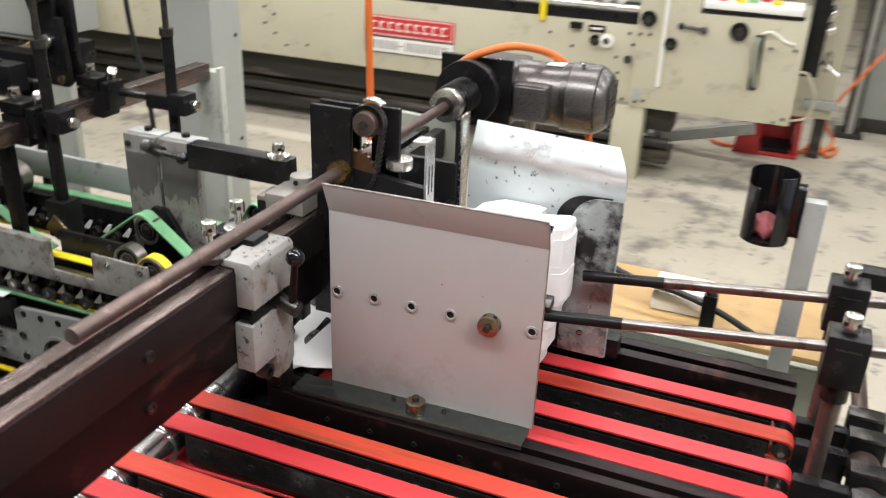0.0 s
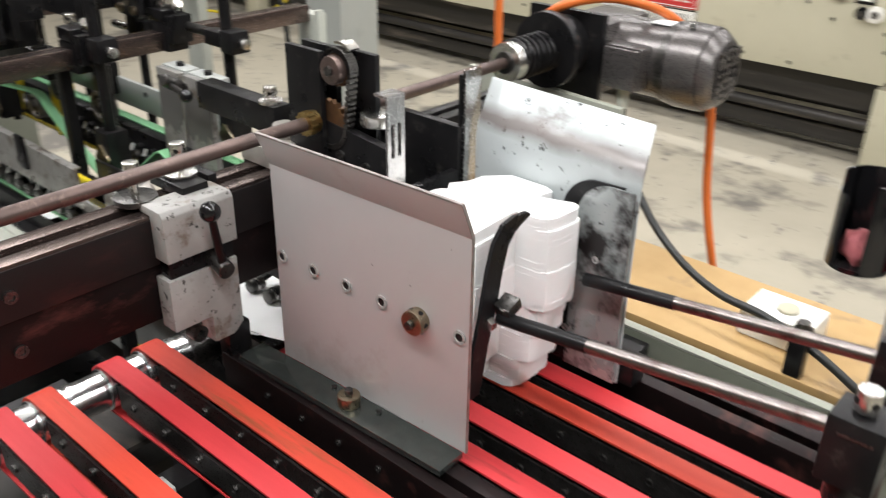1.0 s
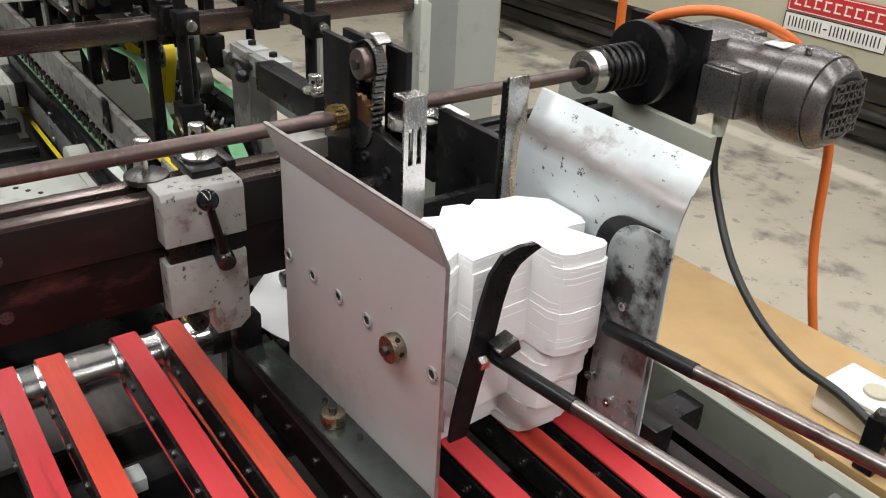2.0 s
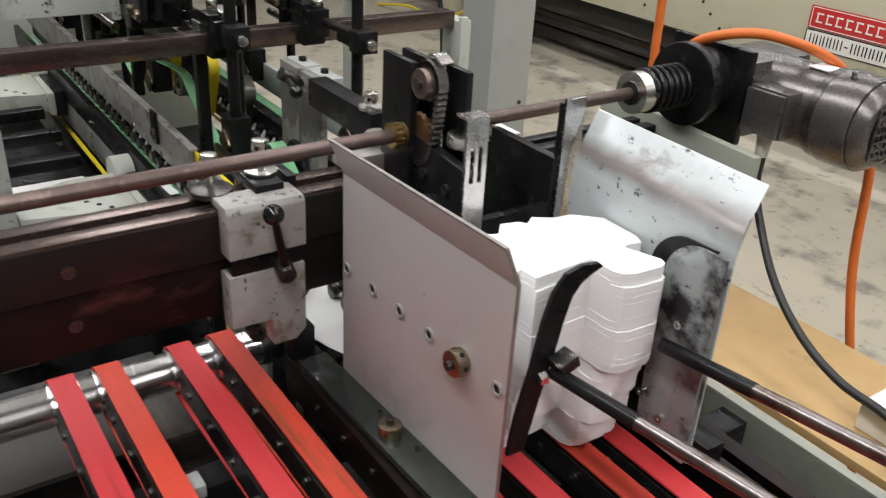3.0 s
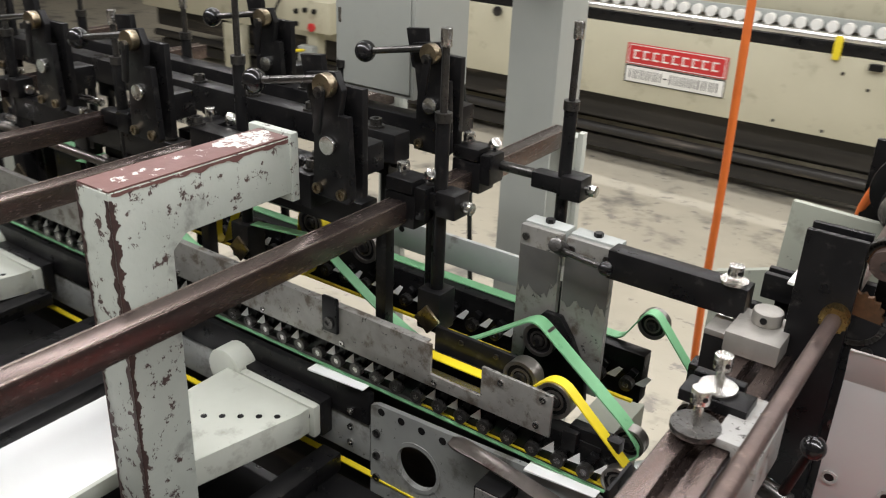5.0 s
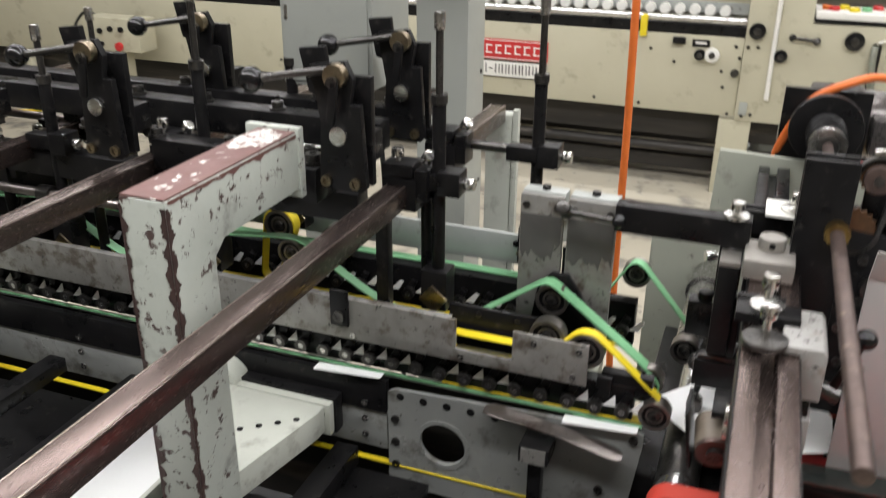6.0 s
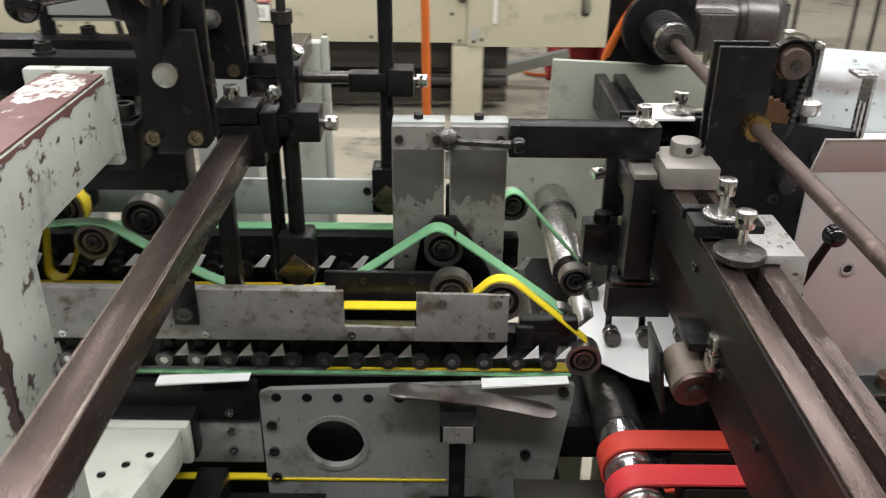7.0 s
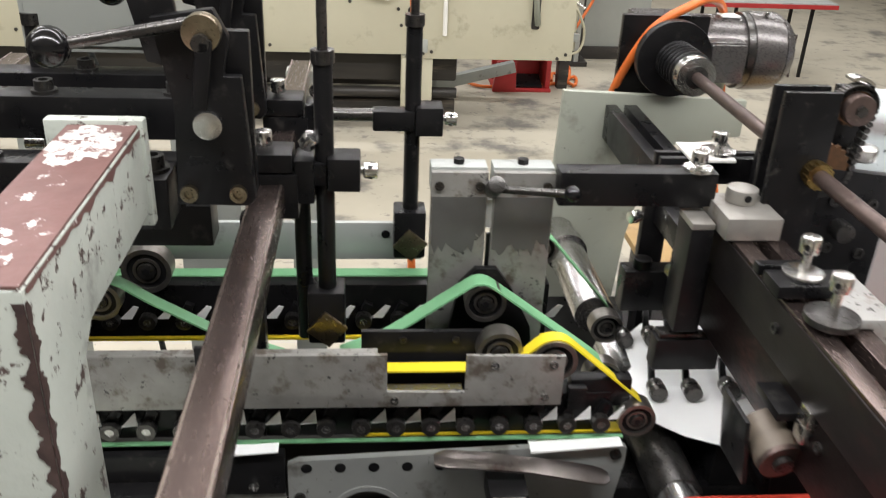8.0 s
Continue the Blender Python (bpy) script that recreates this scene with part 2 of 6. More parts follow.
# ---- mesh helpers ----
def box(bm, x0, x1, y0, y1, z0, z1, bev=0.0, rot=None, at=None):
    """A box between two corners, with its edges rounded off; rot turns it about at."""
    m = Matrix.Translation(((x0 + x1) / 2, (y0 + y1) / 2, (z0 + z1) / 2)) @ Matrix.Diagonal((abs(x1 - x0), abs(y1 - y0), abs(z1 - z0), 1))
    if rot:
        c = Vector(at) if at else m.translation.copy()
        m = Matrix.Translation(c) @ pose(0, 0, 0, *rot) @ Matrix.Translation(-c) @ m
    g = bmesh.ops.create_cube(bm, size=1, matrix=m)["verts"]
    if bev:
        edges = list({e for v in g for e in v.link_edges})
        bmesh.ops.bevel(bm, geom=edges, offset=bev, segments=2, profile=0.6, affect="EDGES")
    return bm


def cyl(bm, p0, p1, r0, r1=None, seg=20, bev=0.0):
    p0, p1 = Vector(p0), Vector(p1)
    d = p1 - p0
    m = Matrix.Translation((p0 + p1) / 2) @ d.to_track_quat("Z", "Y").to_matrix().to_4x4()
    g = bmesh.ops.create_cone(bm, cap_ends=True, segments=seg, radius1=r0, radius2=r0 if r1 is None else r1, depth=d.length, matrix=m)["verts"]
    if bev:
        edges = [e for e in {e for v in g for e in v.link_edges} if any(len(f.verts) > 4 for f in e.link_faces)]
        bmesh.ops.bevel(bm, geom=edges, offset=bev, segments=2, profile=0.6, affect="EDGES")
    return bm


def ring(bm, p0, p1, r_out, r_in, seg=28):
    """A hollow cylinder."""
    p0, p1 = Vector(p0), Vector(p1)
    q = (p1 - p0).to_track_quat("Z", "Y").to_matrix()
    loops = []
    for p, r in ((p0, r_out), (p1, r_out), (p1, r_in), (p0, r_in)):
        loops.append([bm.verts.new(p + q @ Vector((r * math.cos(6.28319 * k / seg), r * math.sin(6.28319 * k / seg), 0))) for k in range(seg)])
    for i in range(4):
        a, b = loops[i], loops[(i + 1) % 4]
        for k in range(seg):
            bm.faces.new((a[k], a[(k + 1) % seg], b[(k + 1) % seg], b[k]))
    return bm


def ball(bm, c, r, seg=20):
    bmesh.ops.create_uvsphere(bm, u_segments=seg, v_segments=seg // 2 + 2, radius=r, matrix=Matrix.Translation(c))
    return bm


def tube(bm, pts, r, seg=10, steps=6):
    """A round hose through the points, smoothly."""
    P = [Vector(p) for p in pts]
    P = [P[0] * 2 - P[1]] + P + [P[-1] * 2 - P[-2]]
    line = []
    for i in range(1, len(P) - 2):
        for k in range(steps):
            t = k / steps
            a, b, c, d = P[i - 1 : i + 3]
            line.append(0.5 * (2 * b + (c - a) * t + (2 * a - 5 * b + 4 * c - d) * t * t + (3 * b - a - 3 * c + d) * t**3))
    line.append(P[-2])
    prev, up = None, Vector((0.13, 0.21, 0.97))
    for i, p in enumerate(line):
        d = (line[min(i + 1, len(line) - 1)] - line[max(i - 1, 0)]).normalized()
        s = d.cross(up)
        if s.length < 0.15:
            s = d.cross(Vector((1, 0.2, 0)))
        s.normalize()
        u = s.cross(d)
        if prev:
            base = prev[0].co - line[i - 1]
            base = (base - d * base.dot(d)).normalized()
            s, u = base, d.cross(base)
        cur = [bm.verts.new(p + r * (s * math.cos(6.28319 * k / seg) + u * math.sin(6.28319 * k / seg))) for k in range(seg)]
        if prev:
            for k in range(seg):
                bm.faces.new((prev[k], prev[(k + 1) % seg], cur[(k + 1) % seg], cur[k]))
        else:
            bm.faces.new(cur[::-1])
        prev = cur
    bm.faces.new(prev)
    return bm


def prism(bm, pts, plane, a, b, bev=0.0):
    """A flat outline pushed from a to b along the axis that the plane leaves out."""
    def put(u, v, w):
        return {"xz": (u, w, v), "xy": (u, v, w), "yz": (w, u, v)}[plane]
    lo = [bm.verts.new(put(u, v, a)) for u, v in pts]
    hi = [bm.verts.new(put(u, v, b)) for u, v in pts]
    n = len(pts)
    faces = [bm.faces.new(lo), bm.faces.new(hi[::-1])] + [bm.faces.new((lo[i], hi[i], hi[(i + 1) % n], lo[(i + 1) % n])) for i in range(n)]
    bmesh.ops.recalc_face_normals(bm, faces=faces)
    if bev:
        bmesh.ops.bevel(bm, geom=list({e for f in faces for e in f.edges}), offset=bev, segments=2, profile=0.6, affect="EDGES")
    return bm


def ribbon(bm, path, y0, y1, th, closed=False):
    """A flat belt along a path of (x, z), th thick, between two y."""
    n = len(path)
    rows = []
    for i, (x, z) in enumerate(path):
        a, b = (path[i - 1], path[(i + 1) % n]) if closed else (path[max(i - 1, 0)], path[min(i + 1, n - 1)])
        d = Vector((b[0] - a[0], b[1] - a[1])).normalized()
        nx, nz = -d.y * th, d.x * th
        rows.append([bm.verts.new(v) for v in ((x, y0, z), (x, y1, z), (x - nx, y1, z - nz), (x - nx, y0, z - nz))])
    for i in range(n if closed else n - 1):
        a, b = rows[i], rows[(i + 1) % n]
        for k in range(4):
            bm.faces.new((a[k], a[(k + 1) % 4], b[(k + 1) % 4], b[k]))
    if not closed:
        bm.faces.new(rows[0][::-1])
        bm.faces.new(rows[-1])
    bmesh.ops.recalc_face_normals(bm, faces=bm.faces)
    return bm


def hull(circles, seg=28):
    """The taut belt line round discs (x, z, r), clockwise as seen from -y."""
    pts = sorted({(round(x + r * math.cos(6.28319 * k / seg), 5), round(z + r * math.sin(6.28319 * k / seg), 5)) for x, z, r in circles for k in range(seg)})

    def half(points):
        out = []
        for p in points:
            while len(out) > 1 and (out[-1][0] - out[-2][0]) * (p[1] - out[-2][1]) - (out[-1][1] - out[-2][1]) * (p[0] - out[-2][0]) <= 0:
                out.pop()
            out.append(p)
        return out[:-1]

    return (half(pts) + half(pts[::-1]))[::-1]


def bend(path, r=0.01, steps=5):
    """Rounds off the corners of an open path of (x, z)."""
    out = [path[0]]
    for a, b, c in zip(path, path[1:], path[2:]):
        a, b, c = Vector(a), Vector(b), Vector(c)
        p, q = b + (a - b).normalized() * min(r, (a - b).length / 2), b + (c - b).normalized() * min(r, (c - b).length / 2)
        for k in range(steps + 1):
            t = k / steps
            v = p * (1 - t) ** 2 + b * 2 * t * (1 - t) + q * t * t
            out.append((v.x, v.y))
    return out + [path[-1]]


def mesh_object(name, bm, material):
    me = bpy.data.meshes.new(name)
    bm.to_mesh(me)
    bm.free()
    me.materials.append(M[material])
    me.polygons.foreach_set("use_smooth", [True] * len(me.polygons))
    me.set_sharp_from_angle(angle=radians(38))
    return new(name, me)


def part(name, bm, material, parent, label=""):
    ob = mesh_object(name, bm, material)
    ob.parent = parent
    if parent.parent is None:
        ob.matrix_parent_inverse = Matrix.Translation(-parent.location)
    return tagged(ob, label)


def thing(name, at, label, category, group="", kind=""):
    ob = new(name)
    ob.empty_display_size = 0.02
    ob.location = at
    return tagged(ob, label, category, group, kind)


def solid(name, bm, material, label, category, group="", kind=""):
    return tagged(mesh_object(name, bm, material), label, category, group, kind)


def B():
    return bmesh.new()


def socket_screw(bm, p, axis, r=0.006, h=0.006):
    """A cap screw with a hex recess."""
    p, a = Vector(p), Vector(axis).normalized()
    ring(bm, p, p + a * h, r, r * 0.55, 14)
    cyl(bm, p, p + a * h * 0.45, r * 0.56, seg=6)
    return bm


def thumb_screw(parent, p, axis, r=0.009, h=0.017, stem=0.016):
    """A plated screw with a cross-drilled head."""
    p, a = Vector(p), Vector(axis).normalized()
    cyl(bm := B(), p, p + a * stem, r * 0.5, seg=12)
    cyl(bm, p + a * stem, p + a * (stem + h), r, seg=16, bev=0.0015)
    s = part("screw", bm, "nickel", parent, "plated cross-drilled screw")
    side = a.orthogonal().normalized()
    c = p + a * (stem + h * 0.5)
    cyl(hb := B(), c - side * r * 1.02, c + side * r * 1.02, r * 0.3, seg=10)
    up = a.cross(side)
    cyl(hb, c - up * r * 1.02, c + up * r * 1.02, r * 0.3, seg=10)
    part("cross_hole", hb, "black", s)
    return s


# ---- hall ----
box(bm := B(), -16, 12, -9, 16, FLOOR - 0.2, FLOOR)
solid("floor", bm, "concrete", "beige worn concrete hall floor with dark stains", "floor", kind="structure")
box(bm := B(), -16, 12, -9, 16, 4.6, 4.8)
solid("ceiling", bm, "wall", "pale high hall ceiling", "ceiling", kind="structure")
for nm, (x0, x1, y0, y1) in {"wall_north": (-16, 12, 16, 16.2), "wall_south": (-16, 12, -9.2, -9), "wall_west": (-16.2, -16, -9, 16), "wall_east": (12, 12.2, -9, 16)}.items():
    box(bm := B(), x0, x1, y0, y1, FLOOR - 0.2, 4.8)
    solid(nm, bm, "wall", "pale painted hall wall", "wall", kind="structure")
# ---- delivery end: cross beam, rod and belts ----
beam = thing("cross_beam", (-0.077, -0.75, 1.04), "dark maroon steel cross beam with a T-slot on top", "beam")
bm = B()
prism(bm, [(-0.112, 1.13), (-0.112, 1.205), (-0.086, 1.205), (-0.086, 1.178), (-0.066, 1.178), (-0.066, 1.205), (-0.04, 1.205), (-0.04, 1.13)], "xz", -1.5, 0.045, 0.0015)
part("upper_bar", bm, "brown", beam)
# thin strips colour the beam's side faces darker, as shade below the lit top
part("shade_strip", box(B(), -0.04, -0.037, -1.5, 0.04, 1.131, 1.2, 0.0008), "brownblack", beam, "worn front face, coloured darker for shade")
part("shade_strip", box(B(), -0.1145, -0.112, -1.5, 0.04, 1.131, 1.2, 0.0008), "brownblack", beam, "worn rear face, coloured darker for shade")
box(bm := B(), -0.108, -0.046, -1.5, 0.045, 1.04, 1.126, 0.002)
part("lower_bar", bm, "darkred", beam)
for z in (1.165, 1.082):
    for y in (-0.46, -0.78, -1.1):
        part("bolt", socket_screw(B(), (-0.045 if z < 1.1 else -0.037, y, z), (1, 0, 0), 0.009, 0.004), "bearing", beam)
for y, z in ((-0.33, 1.1), (-0.45, 1.1), (-0.2, 1.17)):
    part("bolt", socket_screw(B(), (-0.1145 if z > 1.13 else -0.108, y, z), (-1, 0, 0), 0.007, 0.004), "bearing", beam)

endblock = thing("beam_end_block", (-0.083, 0.02, 1.205), "bright steel clamping block with a flat round bolt", "clamp block")
part("block", box(B(), -0.125, -0.05, -0.045, 0.044, 1.206, 1.238, 0.003), "castgrey", endblock)
part("bolt", cyl(B(), (-0.086, 0.015, 1.238), (-0.086, 0.015, 1.258), 0.021, seg=28, bev=0.003), "castgrey", endblock)
part("jaw", box(B(), -0.16, -0.1285, -0.018, 0.035, 1.05, 1.209, 0.002), "black", endblock)
part("bolt_hole", cyl(B(), (-0.086, -0.007, 1.249), (-0.086, -0.004, 1.249), 0.005, seg=10), "black", endblock)
# paler slab paints the light that falls on the jaw's top
part("jaw_lit_top", box(B(), -0.16, -0.1285, -0.018, 0.035, 1.2092, 1.218, 0.001), "castgrey", endblock)

tclamp = thing("slot_clamp", (-0.075, -0.19, 1.205), "black slotted clamp with plated screws and washers in the beam slot", "clamp")
part("fork", box(B(), -0.115, -0.03, -0.178, -0.135, 1.206, 1.222, 0.002), "black", tclamp)
part("fork", box(B(), -0.115, -0.05, -0.122, -0.107, 1.206, 1.22, 0.002), "black", tclamp)
part("washer", cyl(B(), (-0.075, -0.15, 1.223), (-0.075, -0.15, 1.228), 0.024, seg=24, bev=0.001), "nickel", tclamp)
part("washer", cyl(B(), (-0.074, -0.225, 1.206), (-0.074, -0.225, 1.214), 0.03, seg=28, bev=0.001), "bearing", tclamp)
thumb_screw(tclamp, (-0.075, -0.15, 1.228), (0, 0, 1), 0.0115, 0.02, 0.024)
thumb_screw(tclamp, (-0.074, -0.225, 1.214), (0, 0, 1), 0.0115, 0.02, 0.03)

tclamp.location += Vector((-0.011, -0.028, 0.006))

grey = thing("beam_clamp", (-0.02, -0.2, 0.985), "scratched grey cast clamp with a black ball handle on the beam", "clamp")
bm = prism(B(), [(-0.062, 1.206), (-0.062, 1.218), (-0.012, 1.218), (-0.006, 1.21), (-0.006, 1.142), (-0.039, 1.142), (-0.039, 1.206)], "xz", -0.262, -0.148, 0.002)
part("upper_jaw", bm, "clampgrey", grey)
part("spacer", box(B(), -0.039, -0.016, -0.256, -0.15, 1.112, 1.142, 0.002), "black", grey)
bm = prism(B(), [(-0.262, 1.112), (-0.148, 1.112), (-0.148, 1.0), (-0.165, 0.985), (-0.2, 0.985), (-0.2, 1.03), (-0.262, 1.03)], "yz", -0.045, -0.012, 0.002)
part("lower_jaw", bm, "clampgrey", grey)
part("screw", socket_screw(B(), (-0.03, -0.225, 1.012), (1, 0, 0), 0.013, 0.02), "bearing", grey)
h = part("handle", cyl(B(), (0.014, -0.19, 1.122), (0.036, -0.213, 1.212), 0.0065, 0.0055, 14), "darkred", grey)
part("hub", cyl(B(), (-0.02, -0.186, 1.127), (0.026, -0.192, 1.117), 0.013, seg=18, bev=0.002), "bearing", h)
part("knob", ball(B(), (0.039, -0.216, 1.222), 0.0145), "plastic", h, "glossy black ball knob")

rod = thing("drive_rod", (0, 0, 1.285), "brown rusty drive rod with a brass collar", "rod")
part("shaft", cyl(B(), (0, -0.612, 1.285), (0, 0.5, 1.285), 0.0105, seg=24, bev=0.001), "rod", rod)
bm = B()
ring(bm, (0, -0.017, 1.285), (0, 0.004, 1.285), 0.0175, 0.0106)
for k in range(14):
    a = 6.28319 * k / 14
    cyl(bm, (0.0172 * math.cos(a), -0.017, 1.285 + 0.0172 * math.sin(a)), (0.0172 * math.cos(a), -0.004, 1.285 + 0.0172 * math.sin(a)), 0.002, seg=6)
part("collar", bm, "brass", rod, "tarnished brass knurled collar")

gear = thing("chain_drive", (0.0, 0.03, 0.98), "black plate chain drive with an oily sprocket pair", "chain drive")
part("plate", box(B(), -0.072, 0.004, 0.004, 0.014, 1.0, 1.392, 0.0015), "black", gear)
part("plate", box(B(), -0.072, 0.004, 0.036, 0.046, 1.0, 1.392, 0.0015), "black", gear)
part("plate", box(B(), 0.02, 0.072, 0.05, 0.06, 1.22, 1.39, 0.0015), "black", gear)


def sprocket(bm, x, z, y0, y1, r, teeth):
    pts = []
    for k in range(teeth * 2):
        a = 6.28319 * k / (teeth * 2)
        rr = r if k % 2 else r * 0.88
        pts.append((x + rr * math.cos(a), z + rr * math.sin(a)))
    return prism(bm, pts, "xz", y0, y1)


s = part("sprocket", sprocket(B(), 0.03, 1.37, 0.014, 0.022, 0.026, 14), "gear", gear)
part("hub", cyl(B(), (0.03, 0.0, 1.37), (0.03, 0.03, 1.37), 0.021, seg=22, bev=0.003), "rod", s)
part("hub_bolt", cyl(B(), (0.03, -0.004, 1.37), (0.03, 0.004, 1.37), 0.008, seg=6), "bearing", s)
part("sprocket", sprocket(B(), 0.008, 1.285, 0.016, 0.024, 0.036, 20), "gear", gear)
path = hull([(0.03, 1.37, 0.027), (0.008, 1.285, 0.037)], 40)
bm = B()
for i in range(0, len(path)):
    x, z = path[i]
    x2, z2 = path[(i + 1) % len(path)]
    n = max(1, round(math.hypot(x2 - x, z2 - z) / 0.0085))
    for k in range(n):
        px, pz = x + (x2 - x) * k / n, z + (z2 - z) * k / n
        cyl(bm, (px, 0.012, pz), (px, 0.028, pz), 0.0042, seg=8)
tagged(part("chain", bm, "bearing", gear, "oily roller chain"), kind="stuff")
part("cover_arc", prism(B(), [(0.03 + r * math.cos(a), 1.375 + r * math.sin(a)) for r, seq in ((0.034, range(4, 10)), (0.03, range(9, 3, -1))) for a in [0.21 * k for k in seq]], "xz", 0.02, 0.04), "nickel", gear, "bright bent guard strip")

gear.location.x += 0.012

stop = thing("stop_bracket", (0.08, 0.02, 0.95), "black steel stop bracket with socket bolts", "bracket")
part("front_plate", prism(B(), [(0.004, 1.288), (0.15, 1.272), (0.15, 0.96), (-0.03, 0.96), (-0.03, 1.1), (0.004, 1.1)], "xz", 0.014, 0.03, 0.001), "black", stop)
part("rear_plate", box(B(), 0.0, 0.145, 0.165, 0.18, 0.98, 1.27, 0.0015), "black", stop)
part("cross_plate", box(B(), 0.132, 0.146, 0.03, 0.165, 1.0, 1.2, 0.001), "black", stop)
for x, z in ((0.045, 1.24), (0.1, 1.235), (0.05, 1.17), (0.03, 1.12), (0.1, 1.16), (0.04, 1.06), (0.1, 1.08)):
    part("bolt", socket_screw(B(), (x, 0.014, z), (0, -1, 0), 0.008, 0.005), "bearing", stop)
part("roller", cyl(B(), (0.06, 0.014, 1.2), (0.06, -0.012, 1.2), 0.014, seg=20, bev=0.002), "bearing", stop)
part("knurled_nut", cyl(B(), (0.085, 0.05, 1.288), (0.085, 0.05, 1.306), 0.024, seg=28, bev=0.003), "nickel", stop, "flat bright clamping nut")

bracket = thing("slotted_strip", (0.152, 0.02, 1.18), "bright slotted steel strip with a hooked top", "strip")
bm = B()
for y0, y1, z0, z1 in ((0.002, 0.009, 1.265, 1.315), (0.016, 0.022, 1.265, 1.315), (0.029, 0.036, 1.265, 1.315), (0.002, 0.036, 1.15, 1.265), (0.002, 0.036, 1.315, 1.352)):
    box(bm, 0.152, 0.156, y0, y1, z0, z1)
box(bm, 0.13, 0.156, 0.002, 0.036, 1.352, 1.356)
part("strip", bm, "steel", bracket)
blade = thing("stop_strip", (0.15, 0.19, 1.18), "bright steel stop blade with a dark edge", "strip")
part("blade", box(B(), 0.146, 0.152, 0.172, 0.208, 1.15, 1.357, 0.001), "steel", blade)
part("backing", box(B(), 0.139, 0.1455, 0.17, 0.2, 1.15, 1.35, 0.001), "black", blade)

# side guide with a leaning lip
guide = thing("side_guide", (0.21, -0.115, 0.945), "grey painted sheet side guide with screws and a leaning lip", "side guide")
bm = B()
prism(bm, [(-0.114, 0.945), (-0.114, 1.262), (-0.135, 1.311), (-0.1315, 1.3125), (-0.11, 1.2635), (-0.11, 0.945)], "yz", 0.04, 0.3965, 0.0008)
part("sheet", bm, "guard", guide)
part("sheet_edge", prism(B(), [(-0.1145, 0.945), (-0.1145, 1.262), (-0.1355, 1.3115), (-0.1312, 1.313), (-0.1095, 1.2635), (-0.1095, 0.945)], "yz", 0.3965, 0.3973), "guardedge", guide)
part("lip_edge", box(B(), 0.04, 0.3965, -0.1358, -0.1308, 1.3112, 1.3135), "guardedge", guide)
for x in (0.053, 0.119, 0.184, 0.25, 0.382):
    s = part("screw", ring(B(), (x, -0.1142, 1.122), (x, -0.1165, 1.122), 0.0095, 0.0062, 20), "clampgrey", guide)
    part("recess", cyl(B(), (x, -0.1141, 1.122), (x, -0.1148, 1.122), 0.0062, seg=16), "black", s)
s = part("knurled_nut", cyl(B(), (0.316, -0.114, 1.122), (0.316, -0.131, 1.122), 0.0175, seg=26, bev=0.002), "nutbrass", guide)
part("stud", cyl(B(), (0.316, -0.131, 1.122), (0.316, -0.138, 1.122), 0.006, seg=14, bev=0.001), "bearing", s)
for k in range(6):
    a = 1.047 * k
    part("grip_hole", cyl(B(), (0.316 + 0.0168 * math.cos(a), -0.122, 1.122 + 0.0168 * math.sin(a)), (0.316 + 0.0178 * math.cos(a), -0.122, 1.122 + 0.0178 * math.sin(a)), 0.0035, seg=8), "black", s)
part("foot_flange", box(B(), -0.012, 0.392, -0.162, -0.114, 0.935, 0.945, 0.001), "greasyflange", guide)
s = part("foot_nut", cyl(B(), (0.205, -0.139, 0.945), (0.205, -0.139, 0.963), 0.0165, seg=26, bev=0.002), "nutbrass", guide)
part("stud", cyl(B(), (0.205, -0.139, 0.963), (0.205, -0.139, 0.972), 0.006, seg=14, bev=0.001), "bearing", s)
for x in (0.16, 0.25):
    part("foot_screw", socket_screw(B(), (x, -0.125, 0.945), (0, 0, 1), 0.004, 0.003), "bearing", guide)
guide.matrix_basis = Matrix.Translation((0.05, -0.115, 0.945)) @ pose(0, 0, 0, 0, 0, 2.2) @ Matrix.Translation((0.16, 0, 0))
rail = thing("guide_rail", (0.4, -0.14, 0.86), "dark maroon slotted steel rail under the side guide", "rail")
part("rail", prism(B(), [(-0.168, 0.87), (-0.168, 0.933), (-0.15, 0.933), (-0.15, 0.915), (-0.135, 0.915), (-0.135, 0.933), (-0.112, 0.933), (-0.112, 0.87)], "yz", -0.05, 0.83, 0.001), "darkred", rail)
for x in (0.06, 0.14, 0.22, 0.3, 0.46, 0.56, 0.66):
    part("bolt", socket_screw(B(), (x, -0.168, 0.905), (0, -1, 0), 0.005, 0.003), "bearing", rail)
    part("hole", cyl(B(), (x + 0.03, -0.123, 0.932), (x + 0.03, -0.123, 0.9335), 0.004, seg=10), "black", rail)
part("bearing_block", box(B(), -0.06, -0.03, -0.165, -0.125, 0.9, 0.985, 0.003), "black", rail)

# ---- deflector sheet and carton stack ----
defl = thing("deflector_sheet", (0.31, 0.2, 0.93), "scuffed white sheet deflector with a leaning lip", "deflector")
bm = B()
rows = []
for k in range(15):
    t = k / 14
    x = 0.16 + 0.289 * t
    lean = 0.014 + 0.05 * t
    bendz = 1.289 - 0.012 * t
    prof = [(0.19, 0.93), (0.19, bendz - 0.035), (0.1915, bendz - 0.02), (0.1955, bendz - 0.006), (0.202 + lean * 0.2, bendz + 0.01), (0.21 + lean, 1.338 - 0.028 * t)]
    slant = [0, 0, 0, 0, -0.008 * t, -0.034 * t]
    rows.append([bm.verts.new((x + dx, y, z)) for dx, (y, z) in zip(slant, prof)] + [bm.verts.new((x + dx, y + 0.003, z + 0.001)) for dx, (y, z) in zip(slant[::-1], prof[::-1])])
